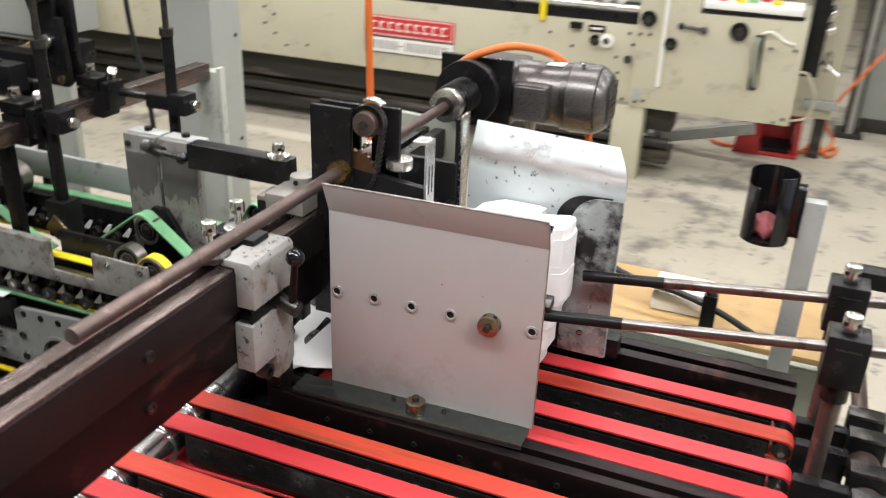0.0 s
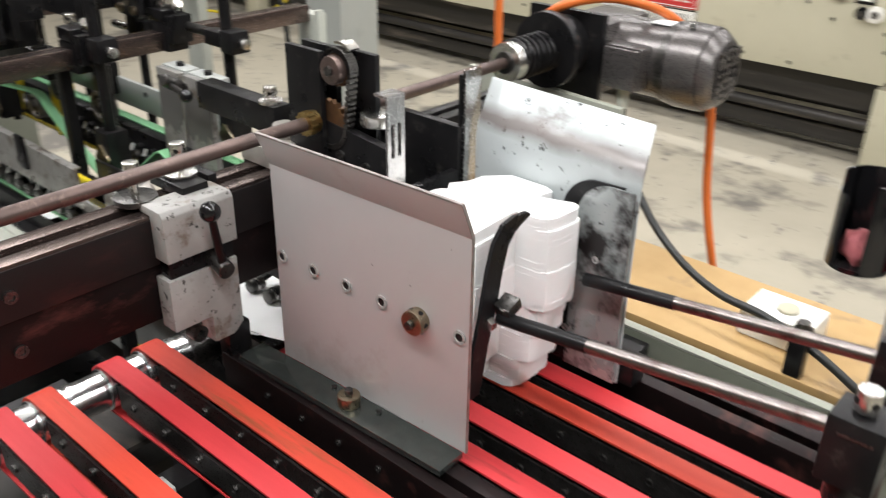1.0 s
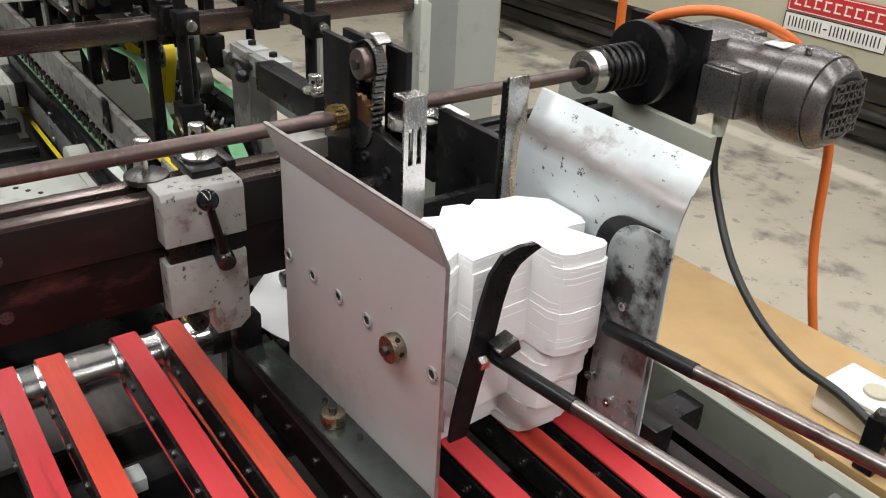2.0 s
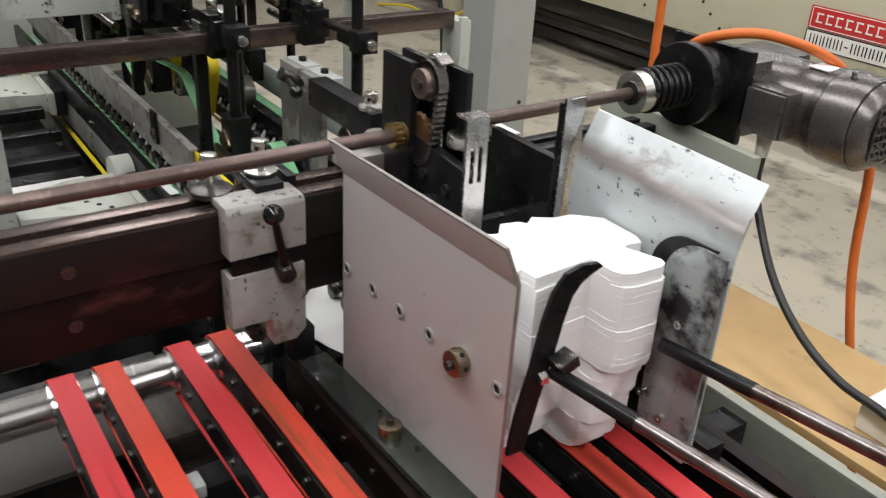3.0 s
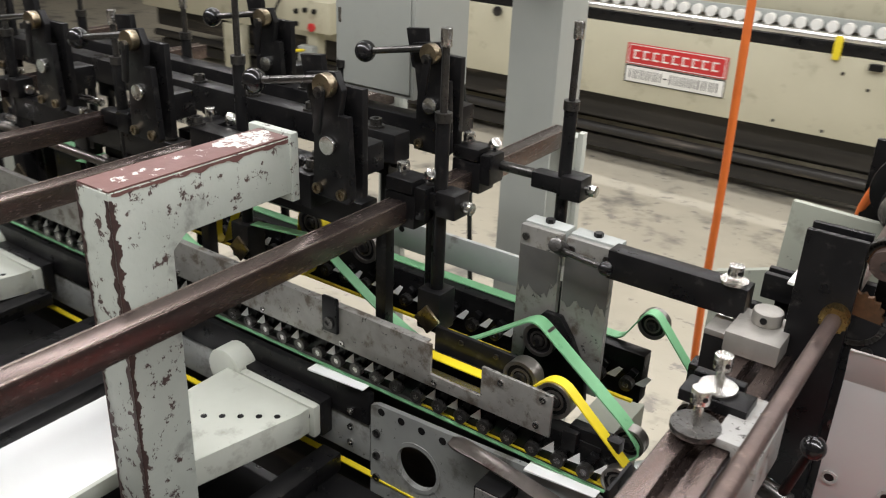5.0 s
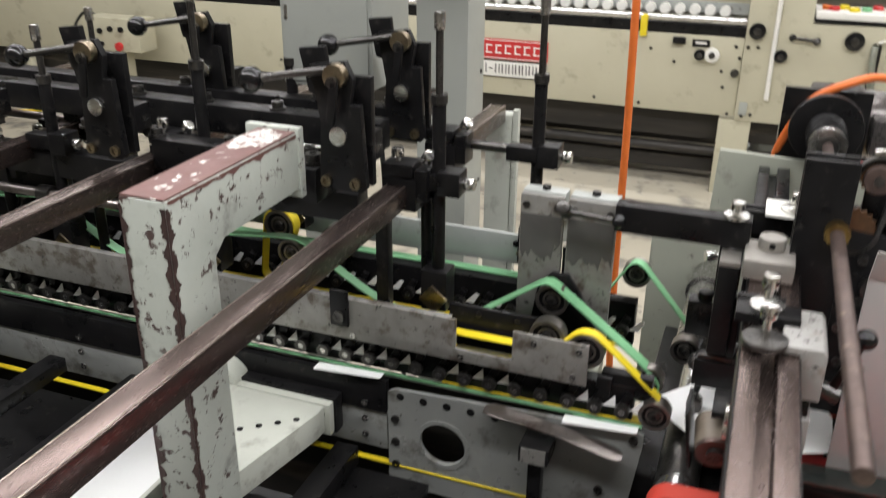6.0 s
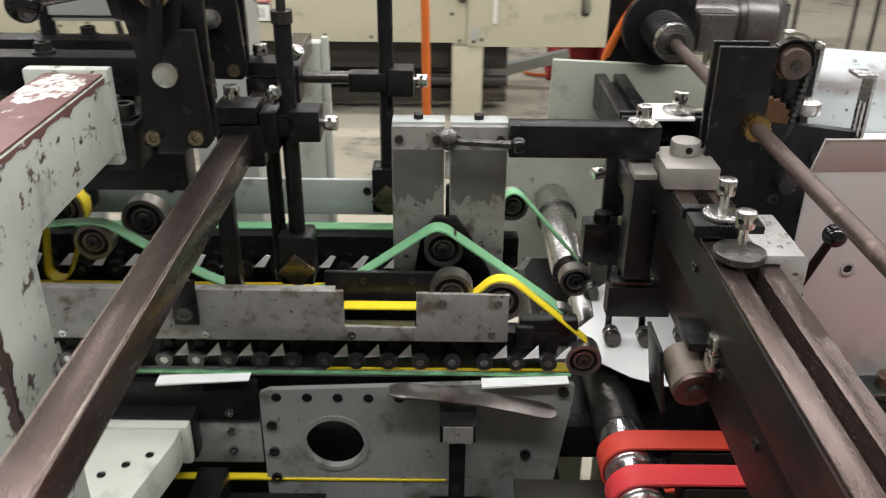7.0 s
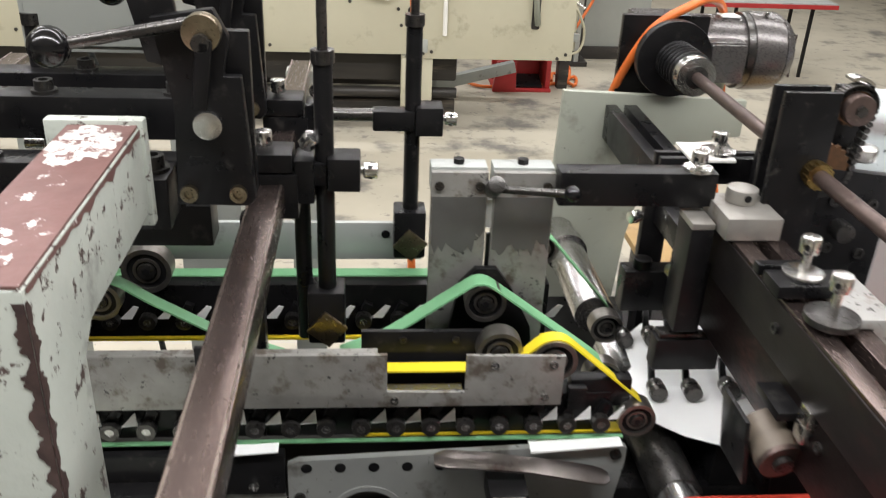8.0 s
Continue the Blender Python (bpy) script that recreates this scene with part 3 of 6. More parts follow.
for a, b in zip(rows, rows[1:]):
    for k in range(12):
        bm.faces.new((a[k], b[k], b[(k + 1) % 12], a[(k + 1) % 12]))
bm.faces.new(rows[0]), bm.faces.new(rows[-1][::-1])
bmesh.ops.recalc_face_normals(bm, faces=bm.faces)
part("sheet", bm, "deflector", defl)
for x, z in ((0.4, 1.13), (0.437, 1.1), (0.4, 0.98), (0.36, 1.0)):
    part("screw", socket_screw(B(), (x, 0.178, z), (0, -1, 0), 0.006, 0.004), "steel", defl)
arc = [(0.36 + 0.055 * (1 - math.cos(a)), 1.19 + 0.055 * math.sin(a)) for a in [0.157 * k for k in range(11)]]
part("wear_plate", prism(B(), [(0.36, 0.935)] + arc + [(0.4485, 1.245), (0.4485, 0.935)], "xz", 0.178, 0.182, 0.0006), "scuffed", defl, "scuffed grey steel wear plate with a rounded corner")
part("wear_edge", prism(B(), [(0.332, 0.935)] + [(x - 0.028, z) for x, z in arc] + [(0.43, 1.247), (0.415, 1.2), (0.4, 0.935)], "xz", 0.1825, 0.187, 0.0006), "black", defl, "blackened curled edge")
part("foot", box(B(), 0.4, 0.47, 0.2, 0.235, 0.925, 0.965, 0.003), "black", defl)

OUT = [(0.24, -0.085), (0.3, -0.085), (0.312, -0.04), (0.296, -0.01), (0.323, -0.008), (0.319, 0.06), (0.318, 0.086), (0.355, 0.087), (0.368, 0.094), (0.374, 0.108), (0.377, 0.15), (0.372, 0.162), (0.362, 0.166), (0.314, 0.147), (0.312, 0.156), (0.316, 0.178), (0.3, 0.186), (0.236, 0.186), (0.206, 0.152), (0.203, 0.124), (0.187, 0.098), (0.199, 0.08), (0.19, 0.072), (0.184, 0.046), (0.206, 0.026), (0.198, 0.006), (0.21, -0.01), (0.225, -0.06)]
stack = thing("carton_stack", (0.29, 0.05, 0.923), "tall stack of white folded carton blanks", "carton stack")
rng = random.Random(4)
bm = B()
prism(bm, [(x - 0.29, y - 0.05) for x, y in OUT], "xy", 0, 0.0045)
proto = mesh_object("carton", bm, "paper")
# from the belt upwards the bundles sit a little further out, each one knocked askew
BUNDLES = [(0, -0.034, -0.012, 1.2), (3, -0.028, -0.006, -0.8), (11, -0.014, -0.004, 0.9), (21, -0.011, 0.0, -1.1), (27, -0.006, 0.001, 0.7), (32, 0.004, 0.0, -0.4), (34, 0.006, -0.001, 0.3), (46, 0.004, 0.0, 0.0), (60, 0.0, 0.0, 0.0)]
count = 64
for k in range(count):
    _, dx, dy, tw = [g for g in BUNDLES if g[0] <= k][-1]
    ob = proto if k == 0 else new("carton", proto.data)
    ob.parent = stack
    ob.matrix_basis = pose(dx + rng.uniform(-0.0002, 0.0002), dy + rng.uniform(-0.0002, 0.0002), 0.0045 * k, 0, 0, tw + rng.uniform(-0.05, 0.05))


def fork(at, label):
    x, y, z = at
    f = thing("press_fork", at, label, "fork")
    bm = B()
    line = [(0.003, -0.05, -0.112), (0.002, -0.044, -0.08), (0.0, -0.034, -0.04), (0.0, -0.021, 0.01), (0.0, -0.01, 0.07), (0.0, 0.0, 0.104), (0.002, 0.013, 0.124), (0.004, 0.03, 0.132), (0.006, 0.05, 0.135)]
    rows = []
    for i, (a, b, c) in enumerate(line):
        w = (0.013, 0.015, 0.016, 0.0165, 0.017, 0.016, 0.013, 0.008, 0.003)[i]
        tip = w * (0, 0, 0, 0, 0.1, 0.35, 0.7, 1.0, 1.0)[i]
        rows.append([bm.verts.new((x + a + u, y + b + v, z + c + q)) for u, v, q in ((0.003, -w, tip), (0.003, w, -tip), (-0.003, w, -tip), (-0.003, -w, tip))])
    for p, q in zip(rows, rows[1:]):
        for k in range(4):
            bm.faces.new((p[k], p[(k + 1) % 4], q[(k + 1) % 4], q[k]))
    bm.faces.new(rows[0][::-1]), bm.faces.new(rows[-1])
    bmesh.ops.recalc_face_normals(bm, faces=bm.faces)
    part("blade", bm, "black", f)
    part("lug", box(B(), x + 0.004, x + 0.03, y - 0.012, y + 0.016, z + 0.008, z + 0.026, 0.002, rot=(20, 0, 0)), "bearing", f)
    part("nut", cyl(B(), (x + 0.008, y - 0.018, z - 0.004), (x + 0.008, y - 0.03, z - 0.004), 0.009, seg=6), "nickel", f)
    return f


fork((0.352, 0.01, 1.095), "black curved press fork against the carton stack")
for y, z0, z1, x0 in ((0.006, 1.093, 1.172, 0.36), (0.152, 1.108, 1.186, 0.4)):
    r = thing("push_rod", (x0, y, z0), "round steel push rod, black near the fork", "rod", "push rods")
    slope = (z1 - z0) / 0.64
    part("sleeve", cyl(B(), (x0, y, z0), (x0 + 0.14, y, z0 + 0.14 * slope), 0.0098, seg=20, bev=0.001), "black", r)
    part("bar", cyl(B(), (x0 + 0.14, y, z0 + 0.14 * slope), (1.05, y, z0 + (1.05 - x0) * slope), 0.009, seg=20), "rodsteel", r)

# ---- belts ----
BELTS = [(-0.488, "red"), (-0.421, "redorange"), (-0.309, "red"), (-0.24, "redorange"), (-0.09, "red"), (-0.016, "red"), (0.08, "redorange"), (0.145, "red")]
roll = thing("drive_roller", (-0.172, -0.55, 0.845), "polished chrome drive roller with grooved sections", "roller")
part("core", cyl(B(), (-0.172, -1.1, 0.878), (-0.172, 0.2, 0.878), 0.031, seg=40), "chrome", roll)
for y0, w, _ in [(b[0], 0.033, 0) for b in BELTS if b[0] < -0.2]:
    part("sleeve", cyl(B(), (-0.172, y0 - 0.006, 0.878), (-0.172, y0 + w + 0.006, 0.878), 0.0355, seg=40, bev=0.002), "chrome", roll)
part("dark_sleeve", cyl(B(), (-0.172, -0.165, 0.878), (-0.172, 0.1, 0.878), 0.0345, seg=36, bev=0.002), "bearing", roll, "dark worn sleeve")
for y0 in (-0.37, -0.385, -0.4, -0.465, -0.19, -0.2):
    part("groove_ring", ring(B(), (-0.172, y0, 0.878), (-0.172, y0 + 0.008, 0.878), 0.0335, 0.03, 40), "chrome", roll)
for y0, tone in BELTS:
    b = thing("conveyor_belt", (0.3, y0 + 0.0165, 0.84), "orange-red rubber belt on a black rail" if tone == "redorange" else "red rubber conveyor belt on a black rail", "conveyor belt", "conveyor belts")
    head = (-0.172, 0.878, 0.0405) if y0 < -0.2 else (0.0, 0.9, 0.019)
    loop = hull([head, (0.775, 0.9, 0.019)], 36)
    part("belt", ribbon(B(), loop, y0 - 0.001, y0 + 0.036, 0.0035, True), tone, b)
    rl = part("rail", box(B(), head[0] + 0.05, 0.755, y0 + 0.003, y0 + 0.03, 0.85, 0.9125, 0.001), "black", b)
    for dy in (-0.004, 0.0332):
        part("side_strip", box(B(), head[0] + 0.052, 0.752, y0 + dy, y0 + dy + 0.0038, 0.868, 0.9105), "bearing", b)
    for k in range(10):
        part("bolt", socket_screw(B(), (0.06 + 0.074 * k if y0 > -0.2 else -0.08 + 0.085 * k, y0 - 0.004, 0.889), (0, -1, 0), 0.0065, 0.004), "bearing", b)
    part("end_pulley", cyl(B(), (0.775, y0 - 0.002, 0.9), (0.775, y0 + 0.035, 0.9), 0.0152, seg=20), "bearing", b)
    part("axle", cyl(B(), (0.775, y0 - 0.012, 0.9), (0.775, y0 + 0.045, 0.9), 0.006, seg=14), "nickel", b)
bed = thing("conveyor_bed", (0.4, 0, FLOOR), "dark steel conveyor bed with legs", "machine frame")
for x in (0.02, 0.32, 0.66):
    part("cross_bar", box(B(), x, x + 0.05, -0.9, 0.45, 0.79, 0.84, 0.002), "black", bed)
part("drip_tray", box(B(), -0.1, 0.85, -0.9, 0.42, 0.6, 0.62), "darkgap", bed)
for x in (-0.05, 0.84):
    for y in (-0.9, 0.48):
        part("leg", box(B(), x, x + 0.06, y, y + 0.06, FLOOR, 0.82, 0.003), "olive", bed)
part("wiring_box", box(B(), -0.45, -0.2, -0.75, -0.2, 0.55, 0.66, 0.01), "darkgap", bed)
part("tie_block", box(B(), 0.05, 0.085, -0.385, -0.35, 0.84, 0.862, 0.003), "greyplate", bed)
part("transfer_tray", box(B(), -0.262, -0.01, -0.1, 0.45, 0.78, 0.84, 0.003), "black", bed)
part("transfer_side", box(B(), -0.1, -0.012, -0.1, 0.2, 0.841, 0.925, 0.002), "black", bed)
part("scratched_sheet", box(B(), -0.44, -0.215, -1.1, -0.27, 0.735, 0.745, 0.002), "scratched", bed, "scratched blue-grey sheet below the beam")
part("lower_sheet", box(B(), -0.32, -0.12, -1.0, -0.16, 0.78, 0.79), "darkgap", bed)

frail = thing("slotted_rail", (0.5, 0.3, 0.86), "maroon slotted steel rail along the belts", "rail")
part("rail", prism(B(), [(0.225, 0.86), (0.225, 0.925), (0.25, 0.925), (0.25, 0.9), (0.268, 0.9), (0.268, 0.925), (0.295, 0.925), (0.295, 0.86)], "yz", 0.18, 0.79, 0.0015), "darkred", frail)
for x in (0.3, 0.42, 0.55, 0.68):
    part("hole", cyl(B(), (x, 0.237, 0.9245), (x, 0.237, 0.9256), 0.004, seg=12), "black", frail)
panel = thing("machine_skirt", (0.4, 0.47, FLOOR), "olive grey side panel along the conveyor", "machine panel")
part("panel", box(B(), -0.02, 0.85, 0.46, 0.475, 0.3, 0.846, 0.002), "olive", panel)
part("top_flange", box(B(), -0.02, 0.85, 0.46, 0.478, 0.847, 0.852, 0.001), "standpaint", panel)
part("bracket_tube", box(B(), 0.6, 0.635, 0.3, 0.458, 0.8, 0.835, 0.002), "worn", panel)
for x in (0.28, 0.62):
    part("bolt", socket_screw(B(), (x, 0.46, 0.74), (0, -1, 0), 0.008, 0.01), "bearing", panel)
part("post", box(B(), 0.59, 0.62, 0.505, 0.53, 0.853, 0.945, 0.002), "black", panel)
part("post_bolt", cyl(B(), (0.605, 0.517, 0.945), (0.605, 0.517, 0.956), 0.012, seg=6), "bearing", panel)
part("leg", box(B(), 0.0, 0.06, 0.46, 0.52, FLOOR, 0.3, 0.003), "olive", panel)
part("leg", box(B(), 0.78, 0.84, 0.46, 0.52, FLOOR, 0.3, 0.003), "olive", panel)
tan = thing("fibreboard_shelf", (0.3, 0.75, 0.5), "tan worn fibreboard shelf on dark legs", "shelf")
part("board", box(B(), 0.0, 0.85, 0.502, 0.79, 0.835, 0.852, 0.003), "board", tan)
for x in (0.02, 0.78):
    part("leg", box(B(), x, x + 0.05, 0.68, 0.73, FLOOR, 0.835, 0.002), "black", tan)
    part("leg", box(B(), x, x + 0.05, 0.52, 0.57, FLOOR, 0.835, 0.002), "black", tan)
wb = thing("switch_box", (0.54, 0.62, 0.852), "small cream plastic switch box on the board", "switch box")
part("body", box(B(), 0.475, 0.605, 0.575, 0.67, 0.853, 0.9, 0.006), "white", wb)
part("lid", box(B(), 0.477, 0.603, 0.577, 0.668, 0.9005, 0.907, 0.002), "white", wb)
part("button", cyl(B(), (0.545, 0.622, 0.907), (0.545, 0.622, 0.913), 0.02, seg=20, bev=0.003), "cream", wb)

# right end: clamps on posts, pulleys, cup holder
for y, z in ((0.006, 1.145), (0.152, 1.16)):
    c = thing("rod_clamp", (0.82, y, 0.85), "black rod clamp with a plated screw on a steel post", "clamp", "rod clamps")
    part("block", box(B(), 0.792, 0.85, y - 0.026, y + 0.026, z - 0.05, z + 0.032, 0.003), "black", c)
    part("slot", box(B(), 0.805, 0.84, y - 0.0268, y - 0.0258, z + 0.012, z + 0.015), "bearing", c)
    part("neck", cyl(B(), (0.82, y, z - 0.08), (0.82, y, z - 0.05), 0.02, seg=20), "black", c)
    part("post", cyl(B(), (0.82, y, 0.84), (0.82, y, z - 0.08), 0.0135, seg=20), "rod", c)
    thumb_screw(c, (0.82, y, z + 0.032), (0, 0, 1), 0.013, 0.024, 0.004)
tail = thing("tail_shaft", (0.86, 0, 0.8), "steel tail shaft with black bearing blocks and brown rollers", "shaft")
part("shaft", cyl(B(), (0.9, -0.9, 0.9), (0.9, 0.45, 0.9), 0.014, seg=20), "rod", tail)
for y0, _ in BELTS:
    part("bearing_block", box(B(), 0.79, 0.87, y0 - 0.03, y0 - 0.008, 0.84, 0.94, 0.003), "black", tail)
    part("roller", cyl(B(), (0.9, y0 - 0.03, 0.9), (0.9, y0 + 0.02, 0.9), 0.026, seg=24, bev=0.003), "rod", tail)
    part("shaft_block", box(B(), 0.872, 0.93, y0 + 0.026, y0 + 0.058, 0.862, 0.938, 0.003), "black", tail)
    part("block_cap", box(B(), 0.872, 0.93, y0 + 0.026, y0 + 0.058, 0.9385, 0.944, 0.001), "bearing", tail)
    part("bolt", socket_screw(B(), (0.83, y0 - 0.03, 0.91), (0, -1, 0), 0.006, 0.004), "steel", tail)
cup = thing("cup_holder", (0.77, 0.42, 0.86), "black plastic cup holder on a grey post", "cup holder")
part("post", box(B(), 0.755, 0.795, 0.405, 0.435, 0.86, 1.222, 0.003), "greyplate", cup)
bm = B()
n = 30
for k in range(n):
    a0, a1 = 6.28319 * k / n, 6.28319 * (k + 1) / n
    mid = math.degrees((a0 + a1) / 2)
    if 245 < mid < 290:
        continue
    top = 1.25 if not 180 < mid < 245 else 1.225
    vs = [bm.verts.new((0.698 + r * math.cos(a), 0.42 + r * math.sin(a), z)) for r in (0.044, 0.041) for z in (1.138, top + 0.016) for a in (a0, a1)]
    for f in ((0, 1, 3, 2), (4, 6, 7, 5), (2, 3, 7, 6), (0, 2, 6, 4), (1, 5, 7, 3), (0, 4, 5, 1)):
        bm.faces.new([vs[i] for i in f])
bmesh.ops.remove_doubles(bm, verts=bm.verts, dist=1e-5)
part("sleeve", bm, "plastic", cup)
part("bottom", cyl(B(), (0.698, 0.42, 1.132), (0.698, 0.42, 1.139), 0.044, seg=30), "plastic", cup)
part("bracket", box(B(), 0.738, 0.757, 0.4, 0.44, 1.15, 1.245, 0.002), "plastic", cup)
bm = ball(B(), (0.698, 0.415, 1.158), 0.026, 14)
for v in bm.verts:
    v.co += Vector((0, 0, 1)) * 0.02 * noise.noise(v.co * 60)
rag = solid("cloth_rag", bm, "pink", "crumpled pink cloth rag in the cup holder", "rag")
for o in (cup, rag):
    o.location += Vector((-0.016, 0, 0.0))
cov = thing("delivery_cover", (1.1, 0.35, 0.9), "blue-grey sheet cover beyond the belts", "cover")
part("cover", prism(B(), [(0.93, 1.13), (1.0, 1.26), (1.3, 1.3), (1.3, 1.0), (0.95, 1.1)], "xz", 0.28, 0.75, 0.01), "bluegrey", cov)
part("support", box(B(), 1.0, 1.25, 0.4, 0.6, FLOOR, 1.1, 0.005), "greypaint", cov)
part("arm", box(B(), 0.84, 0.96, 0.25, 0.29, 1.14, 1.17, 0.003), "black", cov)
# ---- motor drive behind the deflector ----
mot = thing("spring_clutch", (0.0, 0.6, 1.18), "black spring clutch with a disc on a mounting plate", "clutch")
part("gear_plate", box(B(), -0.09, 0.085, 0.655, 0.672, 1.185, 1.355, 0.003), "black", mot)
unit = thing("gear_motor", (0.15, 0.76, 1.18), "dark grey electric motor with a terminal box and fan grille", "electric motor")
part("gearbox", box(B(), 0.0, 0.115, 0.675, 0.84, 1.195, 1.335, 0.012), "motor", unit)
bm = B()
cyl(bm, (0.1, 0.76, 1.265), (0.235, 0.76, 1.265), 0.074, seg=40, bev=0.004)
part("body", bm, "motor", unit)
part("band", ring(B(), (0.222, 0.76, 1.265), (0.236, 0.76, 1.265), 0.0795, 0.07, 40), "bearing", unit)
part("end_bell", cyl(B(), (0.236, 0.76, 1.265), (0.305, 0.76, 1.265), 0.083, 0.081, 40, 0.008), "motor", unit)
part("fan_cover", cyl(B(), (0.305, 0.76, 1.265), (0.33, 0.76, 1.265), 0.079, 0.06, 40, 0.006), "motor", unit)
for r in (0.018, 0.032, 0.046):
    part("grille_ring", ring(B(), (0.329, 0.76, 1.265), (0.334, 0.76, 1.265), r, r - 0.004, 30), "motor", unit)
part("fan_opening", cyl(B(), (0.325, 0.76, 1.265), (0.3312, 0.76, 1.265), 0.052, seg=30), "black", unit)
for k in range(-3, 4):
    part("grille_bar", box(B(), 0.3312, 0.334, 0.758 + 0.014 * k, 0.7615 + 0.014 * k, 1.265 - 0.045, 1.265 + 0.045), "motor", unit)
    part("grille_bar", box(B(), 0.3313, 0.3338, 0.76 - 0.045, 0.76 + 0.045, 1.2635 + 0.014 * k, 1.2665 + 0.014 * k), "motor", unit)
tb = part("terminal_box", box(B(), 0.125, 0.205, 0.655, 0.7, 1.22, 1.305, 0.008), "motor", unit)
part("box_cover", box(B(), 0.128, 0.202, 0.645, 0.656, 1.224, 1.301, 0.004), "motor", tb)
part("gland", cyl(B(), (0.165, 0.675, 1.222), (0.165, 0.675, 1.18), 0.014, 0.011, 12), "greypaint", tb)
part("nameplate", box(B(), 0.175, 0.215, 0.735, 0.775, 1.337, 1.3398, 0.001), "paper", unit, "white paper label")
part("eyelet", cyl(B(), (0.265, 0.73, 1.342), (0.265, 0.73, 1.352), 0.006, seg=10), "steel", unit)
unit.location.x -= 0.033
part("disc", cyl(B(), (0, 0.585, 1.285), (0, 0.61, 1.285), 0.074, seg=40, bev=0.004), "black", mot)
part("disc", cyl(B(), (0, 0.61, 1.285), (0, 0.655, 1.285), 0.06, seg=32), "black", mot)
bm = B()
tube(bm, [(0.036 * math.cos(0.7 * k), 0.487 + 0.098 * k / 54, 1.285 + 0.036 * math.sin(0.7 * k)) for k in range(55)], 0.0045, 8, 2)
part("spring", bm, "black", mot)
part("core", cyl(B(), (0, 0.48, 1.285), (0, 0.6, 1.285), 0.027, seg=24), "bearing", mot)
part("collar", ring(B(), (0, 0.462, 1.285), (0, 0.487, 1.285), 0.036, 0.021, 32), "nickel", mot)
part("hub", cyl(B(), (0, 0.458, 1.285), (0, 0.48, 1.285), 0.021, seg=24, bev=0.002), "bearing", mot)
for a in (2.2, 3.0, 3.8):
    part("collar_hole", cyl(B(), (0.034 * math.cos(a), 0.475, 1.285 + 0.034 * math.sin(a)), (0.0368 * math.cos(a), 0.475, 1.285 + 0.0368 * math.sin(a)), 0.005, seg=10), "black", mot)

stand = thing("motor_stand", (0.0, 0.66, FLOOR), "light grey side frame carrying the motor", "machine frame")
part("panel", prism(B(), [(-0.205, 1.215), (0.17, 1.2), (0.17, 1.125), (0.0, 1.1), (-0.04, 0.9), (-0.06, 0.6), (-0.33, 0.6), (-0.33, 1.02), (-0.21, 1.06)], "xz", 0.605, 0.622, 0.002), "standpaint", stand)
part("leg", box(B(), -0.2, -0.06, 0.605, 0.622, FLOOR, 0.599, 0.003), "standpaint", stand)
tie = thing("rear_beam", (-0.085, 0.42, 1.13), "dark slotted steel beam behind the chain drive", "beam")
part("beam", prism(B(), [(-0.118, 1.12), (-0.118, 1.188), (-0.096, 1.188), (-0.096, 1.17), (-0.08, 1.17), (-0.08, 1.188), (-0.055, 1.188), (-0.055, 1.12)], "xz", 0.2, 0.63, 0.0015), "black", tie)
part("strut", box(B(), -0.118, -0.09, 0.25, 0.29, 0.8, 1.12, 0.002), "black", tie)
flat = thing("flat_bar", (0.0, 0.2, 1.23), "thin black flat bar with a plated screw and washer", "bar")
part("bar", box(B(), -0.14, 0.12, 0.19, 0.202, 1.19, 1.232, 0.001), "black", flat)
part("bar", box(B(), -0.14, 0.12, 0.217, 0.229, 1.19, 1.232, 0.001), "black", flat)
part("tongue", box(B(), -0.1, -0.03, 0.17, 0.25, 1.2325, 1.238, 0.002), "white", flat)
part("washer", cyl(B(), (-0.05, 0.2, 1.2385), (-0.05, 0.2, 1.244), 0.027, seg=24, bev=0.001), "nickel", flat)
thumb_screw(flat, (-0.05, 0.2, 1.244), (0, 0, 1), 0.0115, 0.02, 0.008)

arm = thing("holder_bar", (-0.24, 0.03, 1.22), "black square support arm with a plated screw", "arm")
part("bar", box(B(), -0.335, -0.12, 0.02, 0.055, 1.226, 1.274, 0.002), "black", arm)
part("washer", cyl(B(), (-0.145, 0.035, 1.2745), (-0.145, 0.035, 1.279), 0.02, seg=22), "nickel", arm)
thumb_screw(arm, (-0.145, 0.035, 1.279), (0, 0, 1), 0.011, 0.018, 0.004)
part("drop_plate", box(B(), -0.166, -0.13, 0.158, 0.173, 0.98, 1.19, 0.002), "black", arm)
part("drop_link", box(B(), -0.15, -0.125, 0.056, 0.157, 1.14, 1.18, 0.002), "black", arm)
thumb_screw(arm, (-0.166, 0.165, 1.148), (-0.9, -0.4, 0), 0.01, 0.018, 0.006)
part("clamp_ear", box(B(), -0.145, -0.125, 0.036, 0.075, 1.05, 1.139, 0.002), "black", arm)
thumb_screw(arm, (-0.138, 0.05, 1.118), (-0.85, -0.5, 0), 0.01, 0.018, 0.006)

